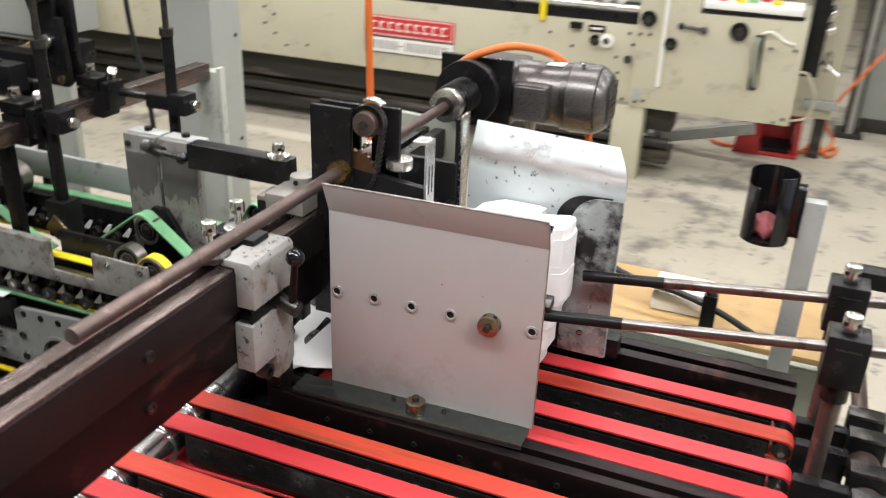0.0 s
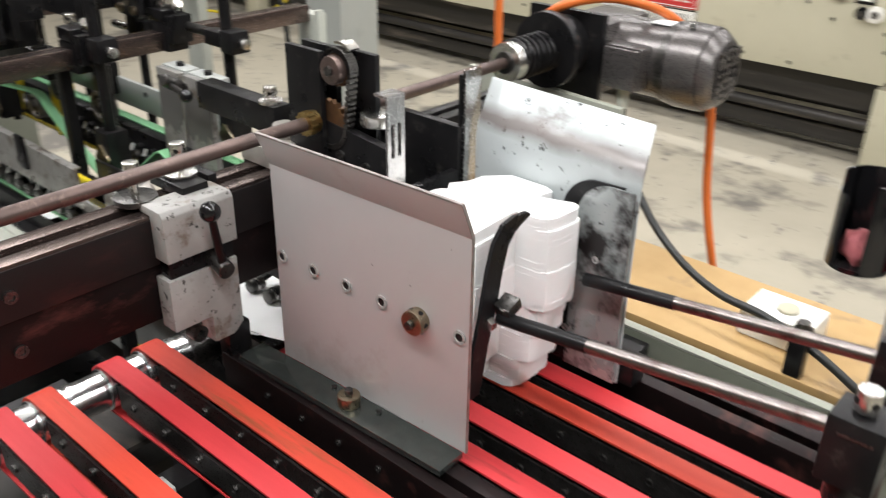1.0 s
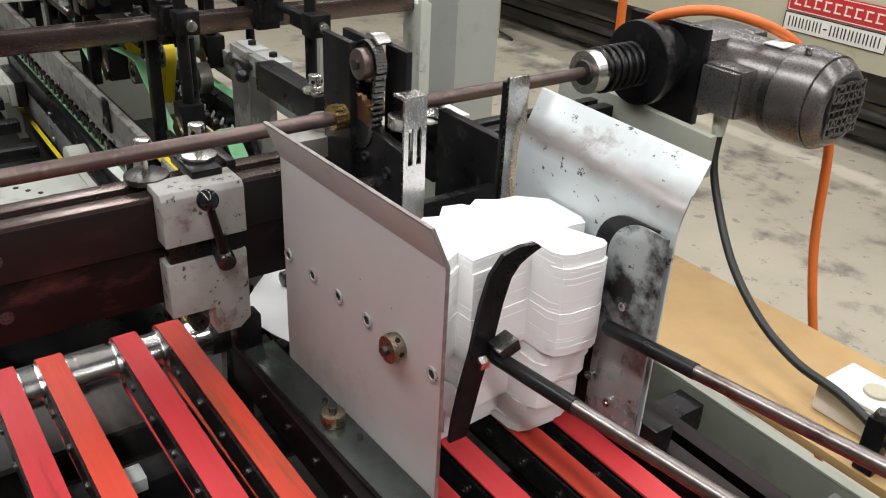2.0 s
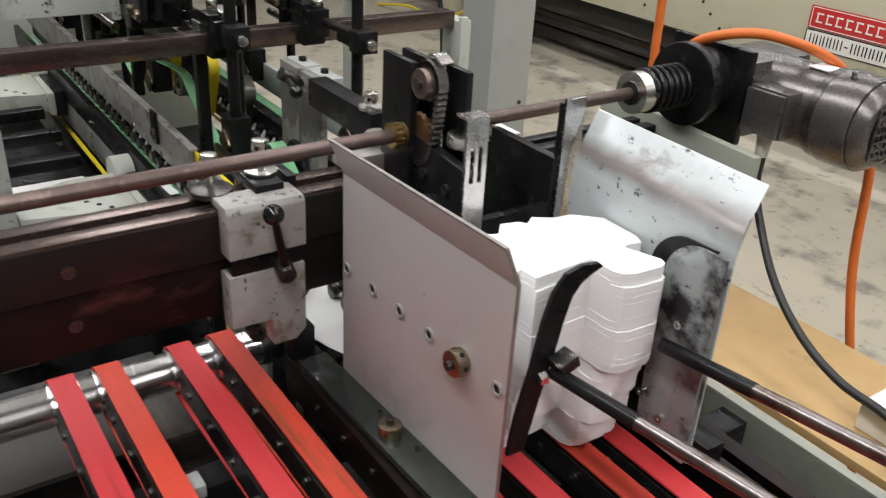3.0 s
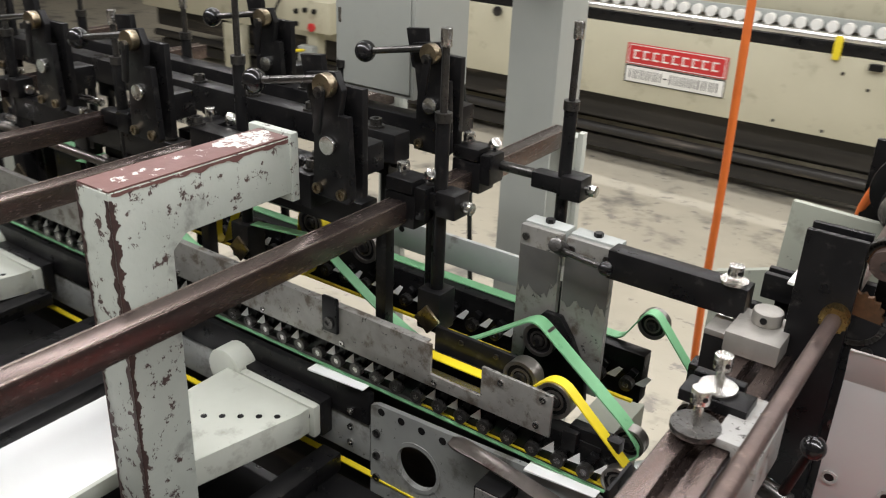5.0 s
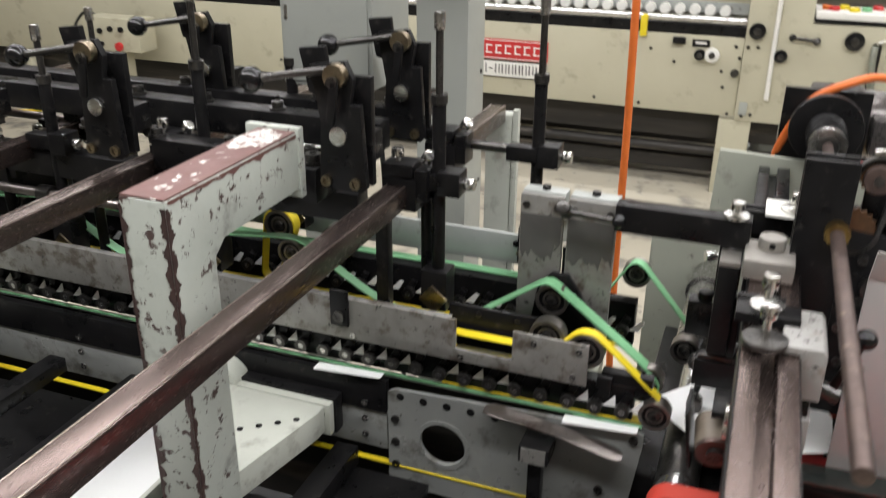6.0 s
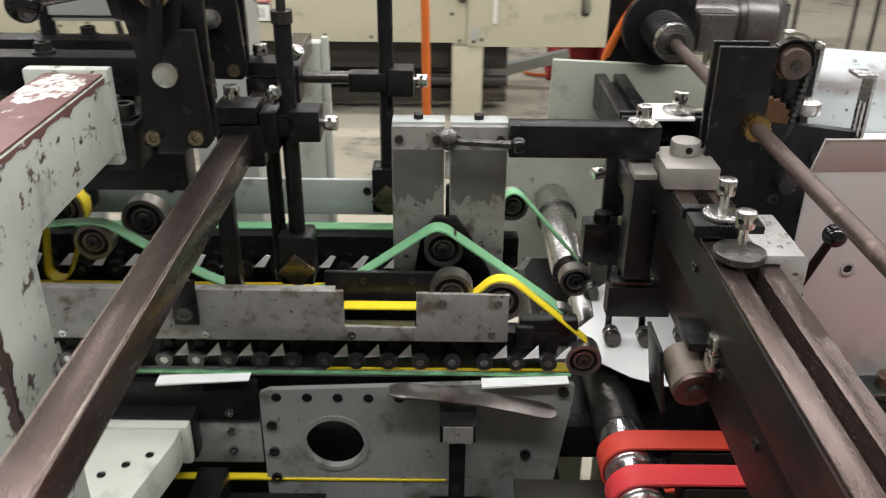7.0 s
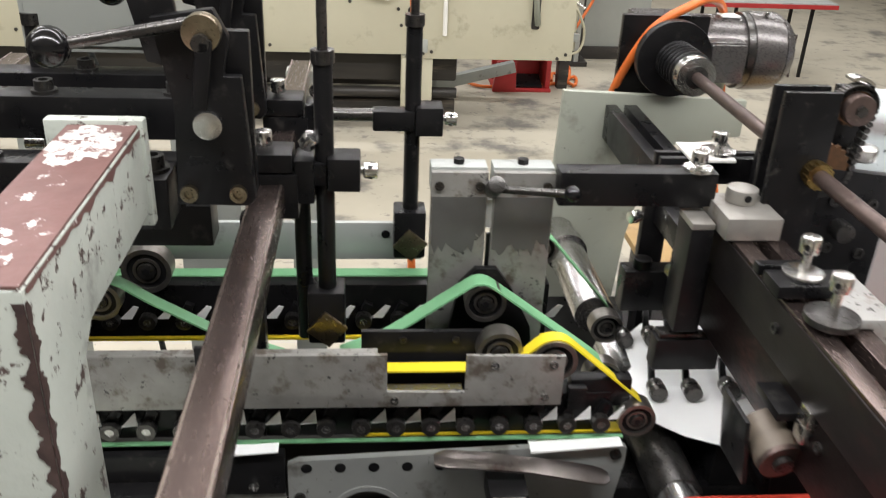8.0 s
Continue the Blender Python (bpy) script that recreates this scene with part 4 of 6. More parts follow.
# ---- folding section: lever bracket, belts, guides ----
brk = thing("lever_bracket", (-0.41, 0.06, 0.97), "worn grey twin-plate bracket with a clamping lever", "bracket")
for x0, x1 in ((-0.495, -0.418), (-0.41, -0.326)):
    ragged = [(x0 + 0.002 + (x1 - x0 - 0.004) * k / 14, 1.15 + 0.022 * noise.noise((k * 0.9, x0 * 50, 0.0)) + (0.02 if k > 11 and x0 < -0.45 else 0)) for k in range(15)]
    part("old_paint", prism(B(), ragged + [(x1 - 0.002, 1.228), (x0 + 0.002, 1.228)], "xz", 0.0444, 0.0451), "darkpaint", brk, "patch of dark grey paint with a ragged edge")
    part("plate", box(B(), x0, x1, 0.045, 0.057, 0.99, 1.263, 0.0015), "worn", brk)
    part("top_edge", box(B(), x0, x1, 0.058, 0.09, 1.23, 1.266, 0.002), "greyplate", brk)
    part("bolt", cyl(B(), ((x0 + x1) / 2, 0.074, 1.266), ((x0 + x1) / 2, 0.074, 1.273), 0.008, seg=6), "black", brk)
    for x in (x0 + 0.011, x1 - 0.011):
        part("screw", socket_screw(B(), (x, 0.045, 1.244), (0, -1, 0), 0.0065, 0.003), "bearing", brk)
part("slot_back", box(B(), -0.4155, -0.4095, 0.05, 0.056, 0.99, 1.17), "black", brk)
part("slot_mirror", box(B(), -0.417, -0.408, 0.0505, 0.0565, 1.18, 1.222), "paper", brk)
h = part("lever", cyl(B(), (-0.412, 0.02, 1.25), (-0.318, -0.006, 1.255), 0.005, 0.006, 12), "bearing", brk)
part("hub", cyl(B(), (-0.412, 0.046, 1.238), (-0.412, 0.008, 1.262), 0.012, seg=18, bev=0.003), "bearing", h)
part("knob", ball(B(), (-0.315, -0.008, 1.256), 0.0115), "plastic", h)
part("bearing_plate", prism(B(), [(-0.47, 0.98), (-0.452, 1.1), (-0.43, 1.125), (-0.4, 1.125), (-0.375, 1.09), (-0.345, 1.03), (-0.34, 0.98)], "xz", 0.03, 0.042, 0.001), "black", brk)


def wheel(name, c, r, w, parent, label=""):
    """A bearing wheel facing -y."""
    x, y, z = c
    o = part(name, ring(B(), (x, y, z), (x, y + w, z), r, r * 0.8, 32), "wheelsteel", parent, label)
    part("seal", cyl(B(), (x, y + 0.004, z), (x, y + w - 0.002, z), r * 0.81, seg=24), "black", o)
    part("inner_ring", ring(B(), (x, y + 0.0015, z), (x, y + w, z), r * 0.56, r * 0.44, 24), "wheelsteel", o)
    part("axle", cyl(B(), (x, y - 0.002, z), (x, y + w, z), r * 0.36, seg=16, bev=0.001), "bearing", o)
    part("axle_socket", cyl(B(), (x, y - 0.0026, z), (x, y, z), r * 0.17, seg=6), "black", o)
    return o


gb = thing("green_belt", (-0.4, 0.01, 0.95), "mint green transport belt over bearing wheels", "belt")
path = bend([(-0.62, 1.015), (-0.56, 1.04), (-0.427, 1.136), (-0.25, 1.003), (-0.212, 0.965), (-0.235, 0.935), (-0.6, 0.94)], 0.022)
part("belt", ribbon(B(), path, -0.013, 0.016, 0.0028), "green", gb)
wheel("apex_wheel", (-0.419, -0.006, 1.094), 0.029, 0.022, gb)
wheel("tail_wheel", (-0.24, -0.008, 0.97), 0.027, 0.022, gb)
yb = thing("yellow_belt", (-0.35, -0.06, 0.95), "yellow transport belt over bearing wheels", "belt")
path = bend([(-1.5, 1.0415), (-0.405, 1.0415), (-0.39, 1.06), (-0.362, 1.088), (-0.335, 1.088), (-0.31, 1.066), (-0.215, 0.983), (-0.2, 0.955), (-0.225, 0.936), (-0.6, 0.936)], 0.016)
part("belt", ribbon(B(), path, -0.088, -0.068, 0.0025), "yellow", yb)
wheel("front_wheel", (-0.348, -0.092, 1.055), 0.031, 0.024, yb)
wheel("middle_wheel", (-0.418, -0.075, 1.058), 0.031, 0.026, yb)
wheel("tail_wheel", (-0.226, -0.098, 0.962), 0.026, 0.028, yb)
part("tail_bracket", box(B(), -0.32, -0.235, -0.082, -0.06, 0.975, 1.02, 0.004), "black", yb)
part("tail_block", box(B(), -0.325, -0.3, -0.095, -0.083, 0.98, 1.015, 0.002), "black", yb)

part("backing", box(B(), -2.2, -0.46, -0.062, -0.055, 0.99, 1.035, 0.001), "black", yb)
# black plate added to keep the space behind the notch dark
part("notch_dark_fill", box(B(), -0.6, -0.44, -0.054, -0.046, 0.99, 1.08, 0.001), "black", yb)
for x in (-0.545, -0.475):
    part("backing_screw", socket_screw(B(), (x, -0.054, 1.068), (0, -1, 0), 0.005, 0.003), "bearing", yb)
for o, d in ((brk, (-0.009, 0, 0)), (gb, (-0.008, 0, -0.004)), (yb, (0.003, -0.006, 0))):
    o.location += Vector(d)

gp = thing("belt_guard", (-0.7, -0.105, 1.0), "worn scratched steel belt guard strip with a notch", "guard")
part("strip", prism(B(), [(-2.2, 1.004), (-2.2, 1.085), (-0.555, 1.082), (-0.555, 1.026), (-0.455, 1.024), (-0.455, 1.08), (-0.327, 1.078), (-0.327, 1.002)], "xz", -0.11, -0.104, 0.001), "worn", gp)
part("strip_lip", box(B(), -2.2, -0.567, -0.1035, -0.092, 1.078, 1.0815, 0.001), "worn", gp)
part("notch_lip", box(B(), -0.565, -0.457, -0.1035, -0.09, 1.02, 1.0245), "nickel", gp)
for x, z in ((-0.418, 1.066), (-0.342, 1.066), (-0.35, 1.016), (-0.545, 1.013), (-0.75, 1.012), (-0.95, 1.012), (-1.2, 1.012)):
    part("screw", socket_screw(B(), (x, -0.11, z), (0, -1, 0), 0.0055, 0.003), "steel", gp)
part("strap", box(B(), -0.79, -0.755, -0.118, -0.111, 1.03, 1.1, 0.002), "black", gp)
part("strap_bolt", socket_screw(B(), (-0.7725, -0.118, 1.05), (0, -1, 0), 0.011, 0.004), "bearing", gp)

gp.location += Vector((-0.009, -0.008, 0))

# rows of small press rollers
rowa = thing("press_roller_row", (-0.8, -0.1, 0.94), "row of small press rollers with bright spring tabs", "roller row")
part("bar", box(B(), -2.2, -0.26, -0.09, -0.06, 0.936, 1.0, 0.002), "black", rowa)
for k in range(34):
    x = -0.275 - 0.046 * k
    a = part("roller_arm", box(B(), x - 0.004, x + 0.01, -0.1, -0.09, 0.96, 0.99, 0.001, rot=(0, 25, 0)), "black", rowa)
    part("roller", ring(B(), (x, -0.112, 0.962), (x, -0.098, 0.962), 0.0125, 0.006, 18), "bearing", a)
    part("roller_core", cyl(B(), (x, -0.111, 0.962), (x, -0.098, 0.962), 0.0065, seg=12), "steel", a)
    if k % 5 != 3 and not 3 < k < 5:
        part("spring_tab", prism(B(), [(x + 0.012, 0.962), (x + 0.032, 0.985), (x + 0.034, 0.964)], "xz", -0.1, -0.0985), "paper", a)
rowb = thing("press_roller_row", (-0.8, 0.12, 0.94), "rear row of small press rollers on a black bar", "roller row")
part("bar", box(B(), -2.2, -0.3, 0.16, 0.19, 0.93, 1.028, 0.002), "black", rowb)
for k in range(28):
    x = -0.32 - 0.055 * k
    a = part("roller_arm", box(B(), x - 0.004, x + 0.01, 0.148, 0.16, 0.975, 1.0, 0.001, rot=(0, 25, 0)), "black", rowb)
    part("roller", ring(B(), (x, 0.135, 0.975), (x, 0.15, 0.975), 0.013, 0.006, 16), "bearing", a)
    part("roller_core", cyl(B(), (x, 0.136, 0.975), (x, 0.15, 0.975), 0.0065, seg=12), "steel", a)
    part("spring_tab", prism(B(), [(x + 0.012, 0.975), (x + 0.034, 0.998), (x + 0.042, 0.996), (x + 0.03, 0.975)], "xz", 0.148, 0.1495), "paper", a)
part("yellow_strip", box(B(), -2.2, -0.3, 0.122, 0.13, 0.952, 0.956), "yellow", rowb)
gb2 = thing("green_belt", (-0.8, 0.2, 1.0), "mint green rear transport belt with bearing wheels", "belt")
path = bend([(-2.2, 1.032), (-0.36, 1.032), (-0.32, 1.1), (-0.3, 1.1), (-0.19, 0.97)], 0.015)
part("belt", ribbon(B(), path, 0.184, 0.208, 0.0025), "green", gb2)
wheel("wheel", (-0.31, 0.198, 1.07), 0.027, 0.024, gb2)
wheel("wheel", (-0.2, 0.15, 0.95), 0.027, 0.026, gb2)
wheel("wheel", (-0.912, 0.12, 1.073), 0.036, 0.03, gb2)
for i, (x, y) in enumerate(((-0.9, -0.0), (-1.5, 0.0))):
    g = thing("green_belt", (x, y, 1.0), "short mint green belt on a bearing wheel", "belt")
    part("belt", ribbon(B(), bend([(x - 0.2, 1.115), (x - 0.06, 1.13), (x - 0.02, 1.13), (x + 0.02, 1.1), (x + 0.12, 1.04), (x + 0.22, 1.0)], 0.02), y - 0.012, y + 0.01, 0.0025), "green", g)
    wheel("wheel", (x - 0.04, y - 0.014, 1.1), 0.028, 0.024, g)
for x in (-1.28, -1.02):
    g = thing("yellow_belt", (x, 0.1, 1.0), "yellow belt loop on a bearing wheel", "belt")
    part("belt", ribbon(B(), hull([(x, 1.11, 0.036), (x - 0.03, 1.0, 0.02)]), 0.08, 0.105, 0.0025, True), "yellow", g)
    wheel("wheel", (x, 0.078, 1.11), 0.033, 0.026, g)

back = thing("rear_guide", (-0.9, 0.24, 1.0), "long grey rear guide plate", "guard")
part("plate", box(B(), -2.2, -0.5, 0.235, 0.245, 1.034, 1.1, 0.002), "greyplate", back)
for x in (-0.56, -0.9, -1.3):
    part("hole", cyl(B(), (x, 0.2335, 1.08), (x, 0.235, 1.08), 0.007, seg=12), "black", back)
tailr = thing("rear_roller", (-0.2, 0.4, 0.86), "bare steel roller behind the beam", "roller")
part("roller", cyl(B(), (-0.19, 0.26, 0.91), (-0.19, 0.6, 0.91), 0.036, seg=32, bev=0.003), "steel", tailr)
part("collar", ring(B(), (-0.19, 0.5, 0.91), (-0.19, 0.53, 0.91), 0.042, 0.035, 32), "steel", tailr)

# carriers under the cartons at the transfer
sheets = thing("carton_sheet", (-0.14, 0.02, 0.94), "white carton blank passing under the beam", "carton")
part("sheet", prism(B(), [(-0.235, 0.0), (-0.225, -0.03), (-0.189, -0.067), (-0.151, -0.101), (-0.103, -0.124), (-0.05, -0.1), (-0.03, -0.06), (0.02, -0.06), (0.02, 0.16), (-0.06, 0.2), (-0.117, 0.205), (-0.173, 0.147), (-0.18, 0.066)], "xy", 0.932, 0.9335), "paper", sheets)
lobe = solid("carton_flap", prism(B(), [(-0.045, -0.13), (0.0, -0.12), (0.05, -0.1), (0.05, 0.0), (0.03, 0.05), (-0.045, 0.06)], "xy", 0.962, 0.9635), "paper", "white carton flap standing out under the clamp", "carton")
hold = thing("hold_down", (-0.13, 0.02, 0.94), "black hold-down block with small rollers", "hold-down")
part("block", box(B(), -0.177, -0.08, -0.008, 0.022, 0.978, 1.03, 0.003), "black", hold)
part("block_cap", box(B(), -0.172, -0.11, -0.004, 0.02, 1.0305, 1.037, 0.001), "bearing", hold)
part("hanger", box(B(), -0.1285, -0.1155, 0.0, 0.018, 1.0375, 1.15, 0.002), "black", hold)
part("block", box(B(), -0.204, -0.12, 0.09, 0.125, 1.02, 1.088, 0.003), "black", hold)
part("block_knob", cyl(B(), (-0.175, 0.105, 1.088), (-0.175, 0.105, 1.104), 0.014, seg=16, bev=0.002), "black", hold)
for x, y in ((-0.166, -0.016), (-0.114, -0.018), (-0.056, -0.014), (-0.178, 0.125), (-0.132, 0.13), (-0.096, 0.13)):
    a = part("roller_arm", box(B(), x - 0.005, x + 0.005, y + 0.014, y + 0.055, 0.952, 0.962, 0.002, rot=(22, 0, -12)), "black", hold)
    part("roller", cyl(B(), (x, y - 0.012, 0.948), (x, y + 0.016, 0.948), 0.013, seg=20, bev=0.002), "bearing", a)
    part("roller_band", ring(B(), (x, y - 0.002, 0.948), (x, y + 0.004, 0.948), 0.0138, 0.012, 20), "steel", a)
tens = thing("tension_roller", (-0.14, -0.25, 0.98), "tan rubber tension roller with two plated clamp screws on the beam", "roller")
part("roller", cyl(B(), (-0.154, -0.29, 1.005), (-0.159, -0.24, 1.0175), 0.0275, seg=28, bev=0.003), "tanrubber", tens)
part("rim", ring(B(), (-0.1534, -0.296, 1.0035), (-0.154, -0.2895, 1.005), 0.0265, 0.012, 28), "rod", tens)
part("roller_hub", cyl(B(), (-0.153, -0.302, 1.002), (-0.154, -0.29, 1.005), 0.0115, seg=16), "bearing", tens)
part("bracket", box(B(), -0.166, -0.1085, -0.285, -0.225, 1.053, 1.064, 0.001), "black", tens)
part("blade", box(B(), -0.194, -0.189, -0.285, -0.215, 0.962, 1.052, 0.001, rot=(0, -8, 0)), "black", tens)
for dy, dz in ((0, 0), (0.002, -0.024)):
    s = part("screw", box(B(), -0.15, -0.129, -0.316 + dy, -0.294 + dy, 1.066 + dz, 1.088 + dz, 0.003), "nickel", tens)
    part("screw_hole", cyl(B(), (-0.1395, -0.3165 + dy, 1.077 + dz), (-0.1395, -0.315 + dy, 1.077 + dz), 0.004, seg=10), "black", s)
    part("screw_shank", cyl(B(), (-0.13, -0.305 + dy, 1.077 + dz), (-0.107, -0.305 + dy, 1.077 + dz), 0.006, seg=12), "bearing", s)

tens.location += Vector((0.03, 0.0, 0.048))

# side frame of the folding section
side = thing("folder_frame", (-0.46, -0.11, 0.7), "grey side plate with a large round hole and bolts", "side plate")
cx, cz, cr = -0.588, 0.815, 0.044
outer = [(-0.695, 0.70), (-0.26, 0.70), (-0.235, 0.9), (-0.235, 0.925), (-0.25, 0.932), (-0.68, 0.912), (-0.695, 0.905)]
bm = B()
ringpts = [(cx + cr * math.cos(6.28319 * k / 32), cz + cr * math.sin(6.28319 * k / 32)) for k in range(32)]


def on_outline(a):
    d = Vector((math.cos(a), math.sin(a)))
    best = None
    for p, q in zip(outer, outer[1:] + outer[:1]):
        p, q = Vector(p) - Vector((cx, cz)), Vector(q) - Vector((cx, cz))
        e = q - p
        den = d.x * e.y - d.y * e.x
        if abs(den) < 1e-9:
            continue
        t = (p.x * e.y - p.y * e.x) / den
        u = (p.x * d.y - p.y * d.x) / den
        if t > 0 and -1e-6 <= u <= 1 + 1e-6 and (best is None or t < best):
            best = t
    return (cx + d.x * best, cz + d.y * best)


angles = sorted({6.28319 * k / 32 for k in range(32)} | {math.atan2(z - cz, x - cx) % 6.28319 for x, z in outer})
loops = []
for y in (-0.114, -0.104):
    loops.append(([bm.verts.new((cx + cr * math.cos(a), y, cz + cr * math.sin(a))) for a in angles], [bm.verts.new((on_outline(a)[0], y, on_outline(a)[1])) for a in angles]))
n = len(angles)
for k in range(n):
    j = (k + 1) % n
    (i0, o0), (i1, o1) = loops
    for f in ((i0[k], o0[k], o0[j], i0[j]), (i1[k], i1[j], o1[j], o1[k]), (o0[k], o1[k], o1[j], o0[j]), (i0[k], i0[j], i1[j], i1[k])):
        bm.faces.new(f)
bmesh.ops.recalc_face_normals(bm, faces=bm.faces)
part("plate", bm, "sideplate", side)
part("hole_rim", ring(B(), (cx, -0.1155, cz), (cx, -0.112, cz), cr + 0.008, cr, 36), "sideplate", side)
for k in range(5):
    part("bolt_hole", cyl(B(), (-0.67 + 0.045 * k, -0.1148, 0.9), (-0.67 + 0.045 * k, -0.113, 0.9), 0.0075, seg=14), "black", side)
for x, z in ((-0.25, 0.915), (-0.68, 0.85), (-0.68, 0.8), (-0.3, 0.8), (-0.68, 0.75)):
    part("bolt", socket_screw(B(), (x, -0.114, z), (0, -1, 0), 0.008, 0.004), "bearing", side)
part("green_edge", box(B(), -2.2, -0.24, -0.106, -0.1, 0.936, 0.9385), "green", side)
for x0, x1 in ((-0.84, -0.705), (-0.37, -0.245)):
    part("paper_strip", prism(B(), [(x0, 0.93), (x1, 0.938), (x1, 0.9365), (x0, 0.9265)], "xz", -0.125, -0.1), "paper", side)
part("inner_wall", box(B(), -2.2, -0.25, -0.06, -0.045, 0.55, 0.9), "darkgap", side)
lower = thing("lower_frame", (-1.4, -0.11, 0.7), "black and grey lower side frame with bolts", "side plate")
part("black_bar", box(B(), -2.4, -0.698, -0.116, -0.1, 0.858, 0.925, 0.002), "black", lower)
part("grey_bar", box(B(), -2.4, -0.698, -0.112, -0.1, 0.775, 0.857, 0.002), "sideplate", lower)
part("yellow_strip", box(B(), -2.4, -0.42, -0.116, -0.104, 0.744, 0.747), "yellow", lower)
for x in (-0.74, -1.0, -1.05, -1.4):
    for z in (0.875, 0.84, 0.805):
        part("bolt", socket_screw(B(), (x, -0.117, z), (0, -1, 0), 0.007, 0.004), "steel", lower)
part("foot", box(B(), -2.3, -2.2, -0.11, 0.5, FLOOR, 0.78, 0.004), "olive", lower)
part("foot", box(B(), -0.5, -0.4, 0.05, 0.5, FLOOR, 0.7, 0.004), "olive", lower)

spat = thing("hand_scraper", (-0.41, -0.13, 0.91), "bare steel scraper blade with a rounded end", "scraper")
bm = B()
line = [(-0.53, 0.008, 0.924), (-0.515, 0.014, 0.925), (-0.47, 0.013, 0.921), (-0.4, 0.012, 0.911), (-0.34, 0.0135, 0.899), (-0.315, 0.014, 0.893), (-0.299, 0.012, 0.889), (-0.291, 0.006, 0.888)]
prev = None
for x, w, z in line:
    cur = [bm.verts.new(v) for v in ((x, -0.14 - w, z - w * 0.25), (x, -0.14 + w, z + w * 0.25), (x, -0.14 + w, z - 0.003 + w * 0.25), (x, -0.14 - w, z - 0.003 - w * 0.25))]
    if prev:
        for k in range(4):
            bm.faces.new((prev[k], prev[(k + 1) % 4], cur[(k + 1) % 4], cur[k]))
    else:
        bm.faces.new(cur[::-1])
    prev = cur
bm.faces.new(prev)
bmesh.ops.recalc_face_normals(bm, faces=bm.faces)
part("blade", bm, "rodsteel", spat)
spat.location += Vector((0.028, 0, 0.01))
sup = thing("support_clamp", (-0.404, -0.15, 0.7), "black support post with clamp blocks and plated screws", "clamp")
part("head", box(B(), -0.43, -0.378, -0.175, -0.12, 0.868, 0.9, 0.003), "black", sup)
part("head_face", box(B(), -0.425, -0.383, -0.178, -0.1755, 0.87, 0.898), "worn", sup)
part("post", box(B(), -0.416, -0.392, -0.16, -0.136, 0.55, 0.868, 0.002), "black", sup)
part("clamp_block", box(B(), -0.445, -0.36, -0.18, -0.12, 0.66, 0.72, 0.004), "black", sup)
thumb_screw(sup, (-0.36, -0.17, 0.71), (0.8, -0.3, 0.5), 0.01, 0.016, 0.005)
thumb_screw(sup, (-0.445, -0.17, 0.685), (-1, -0.2, 0), 0.009, 0.016, 0.004)
box(bm := B(), -0.58, -0.45, -0.2, 0.03, 0.601, 0.62, 0.003)
solid("paper_box", bm, "bluegrey", "blue-grey catch tray below the side plate", "tray")

# ---- chipped C bracket with its foot ----
cb = thing("c_bracket", (-0.85, -0.45, 0.8), "chipped grey-green painted C-shaped bracket with a maroon top", "bracket")
prof = [(-0.505, 0.8), (-0.505, 1.394), (-0.16, 1.394), (-0.16, 1.3), (-0.385, 1.3), (-0.41, 1.28), (-0.41, 0.8)]
part("body", prism(B(), prof, "yz", -0.89, -0.818, 0.003), "chipped", cb)
part("top_face", box(B(), -0.888, -0.82, -0.503, -0.172, 1.3945, 1.397), "chipped_brown", cb, "worn maroon top with bare patches")
for py, px, ry, rx in ((-0.228, -0.855, 0.058, 0.034), (-0.465, -0.848, 0.014, 0.012)):
    pts = []
    for k in range(90):
        a = 6.28319 * k / 90
        q = 0.9 + 0.28 * noise.noise((1.3 * math.cos(a), 1.3 * math.sin(a), py * 30)) + 0.16 * noise.noise((5.3 * math.cos(a) + 7, 5.3 * math.sin(a), 2.0)) + 0.1 * noise.noise((17 * math.cos(a), 17 * math.sin(a), 5.0))
        pts.append((min(max(px + rx * q * math.cos(a), -0.887), -0.821), min(max(py + ry * q * math.sin(a), -0.5), -0.174)))
    part("bare_patch", prism(B(), pts, "xy", 1.3968, 1.3974), "barewhite", cb, "ragged bare pale patch")
part("end_flange", box(B(), -0.912, -0.814, -0.172, -0.155, 1.285, 1.402, 0.003), "chipped", cb)
for ex, sx, side_face in ((-0.8177, -1, False), (-0.8177, -1, True), (-0.8902, 1, False)):
    edge, inner = [], []
    for k in range(260):
        z = 0.82 + 0.565 * k / 259
        w = 0.003 + 0.014 * abs(noise.noise((z * 38, ex * 9, 3.0 if side_face else 1.0))) + 0.008 * abs(noise.noise((z * 140, ex * 5, 7.0)))
        edge.append(z)
        inner.append(w)
    bm = B()
    rowsv = []
    for z, w in zip(edge, inner):
        if side_face:
            rowsv.append([bm.verts.new((-0.8172, -0.5055, z)), bm.verts.new((-0.8172, -0.5055 + w, z))])
        else:
            rowsv.append([bm.verts.new((ex, -0.5058, z)), bm.verts.new((ex + sx * w, -0.5058, z))])
    for a, b in zip(rowsv, rowsv[1:]):
        bm.faces.new((a[0], a[1], b[1], b[0]))
    part("worn_edge", bm, "bareedge", cb, "bare rusty worn edge")
for ey, z in ((-0.5, 1.394),):
    bm = B()
    rowsv = []
    for k in range(60):
        y = -0.5 + 0.325 * k / 59
        w = 0.004 + 0.012 * abs(noise.noise((y * 30, 7.0, 2.0)))
        rowsv.append([bm.verts.new((-0.8172, y, 1.3935)), bm.verts.new((-0.8172, y, 1.3935 - w))])
    for a, b in zip(rowsv, rowsv[1:]):
        bm.faces.new((a[0], a[1], b[1], b[0]))
    part("worn_edge", bm, "chipped_brown", cb)
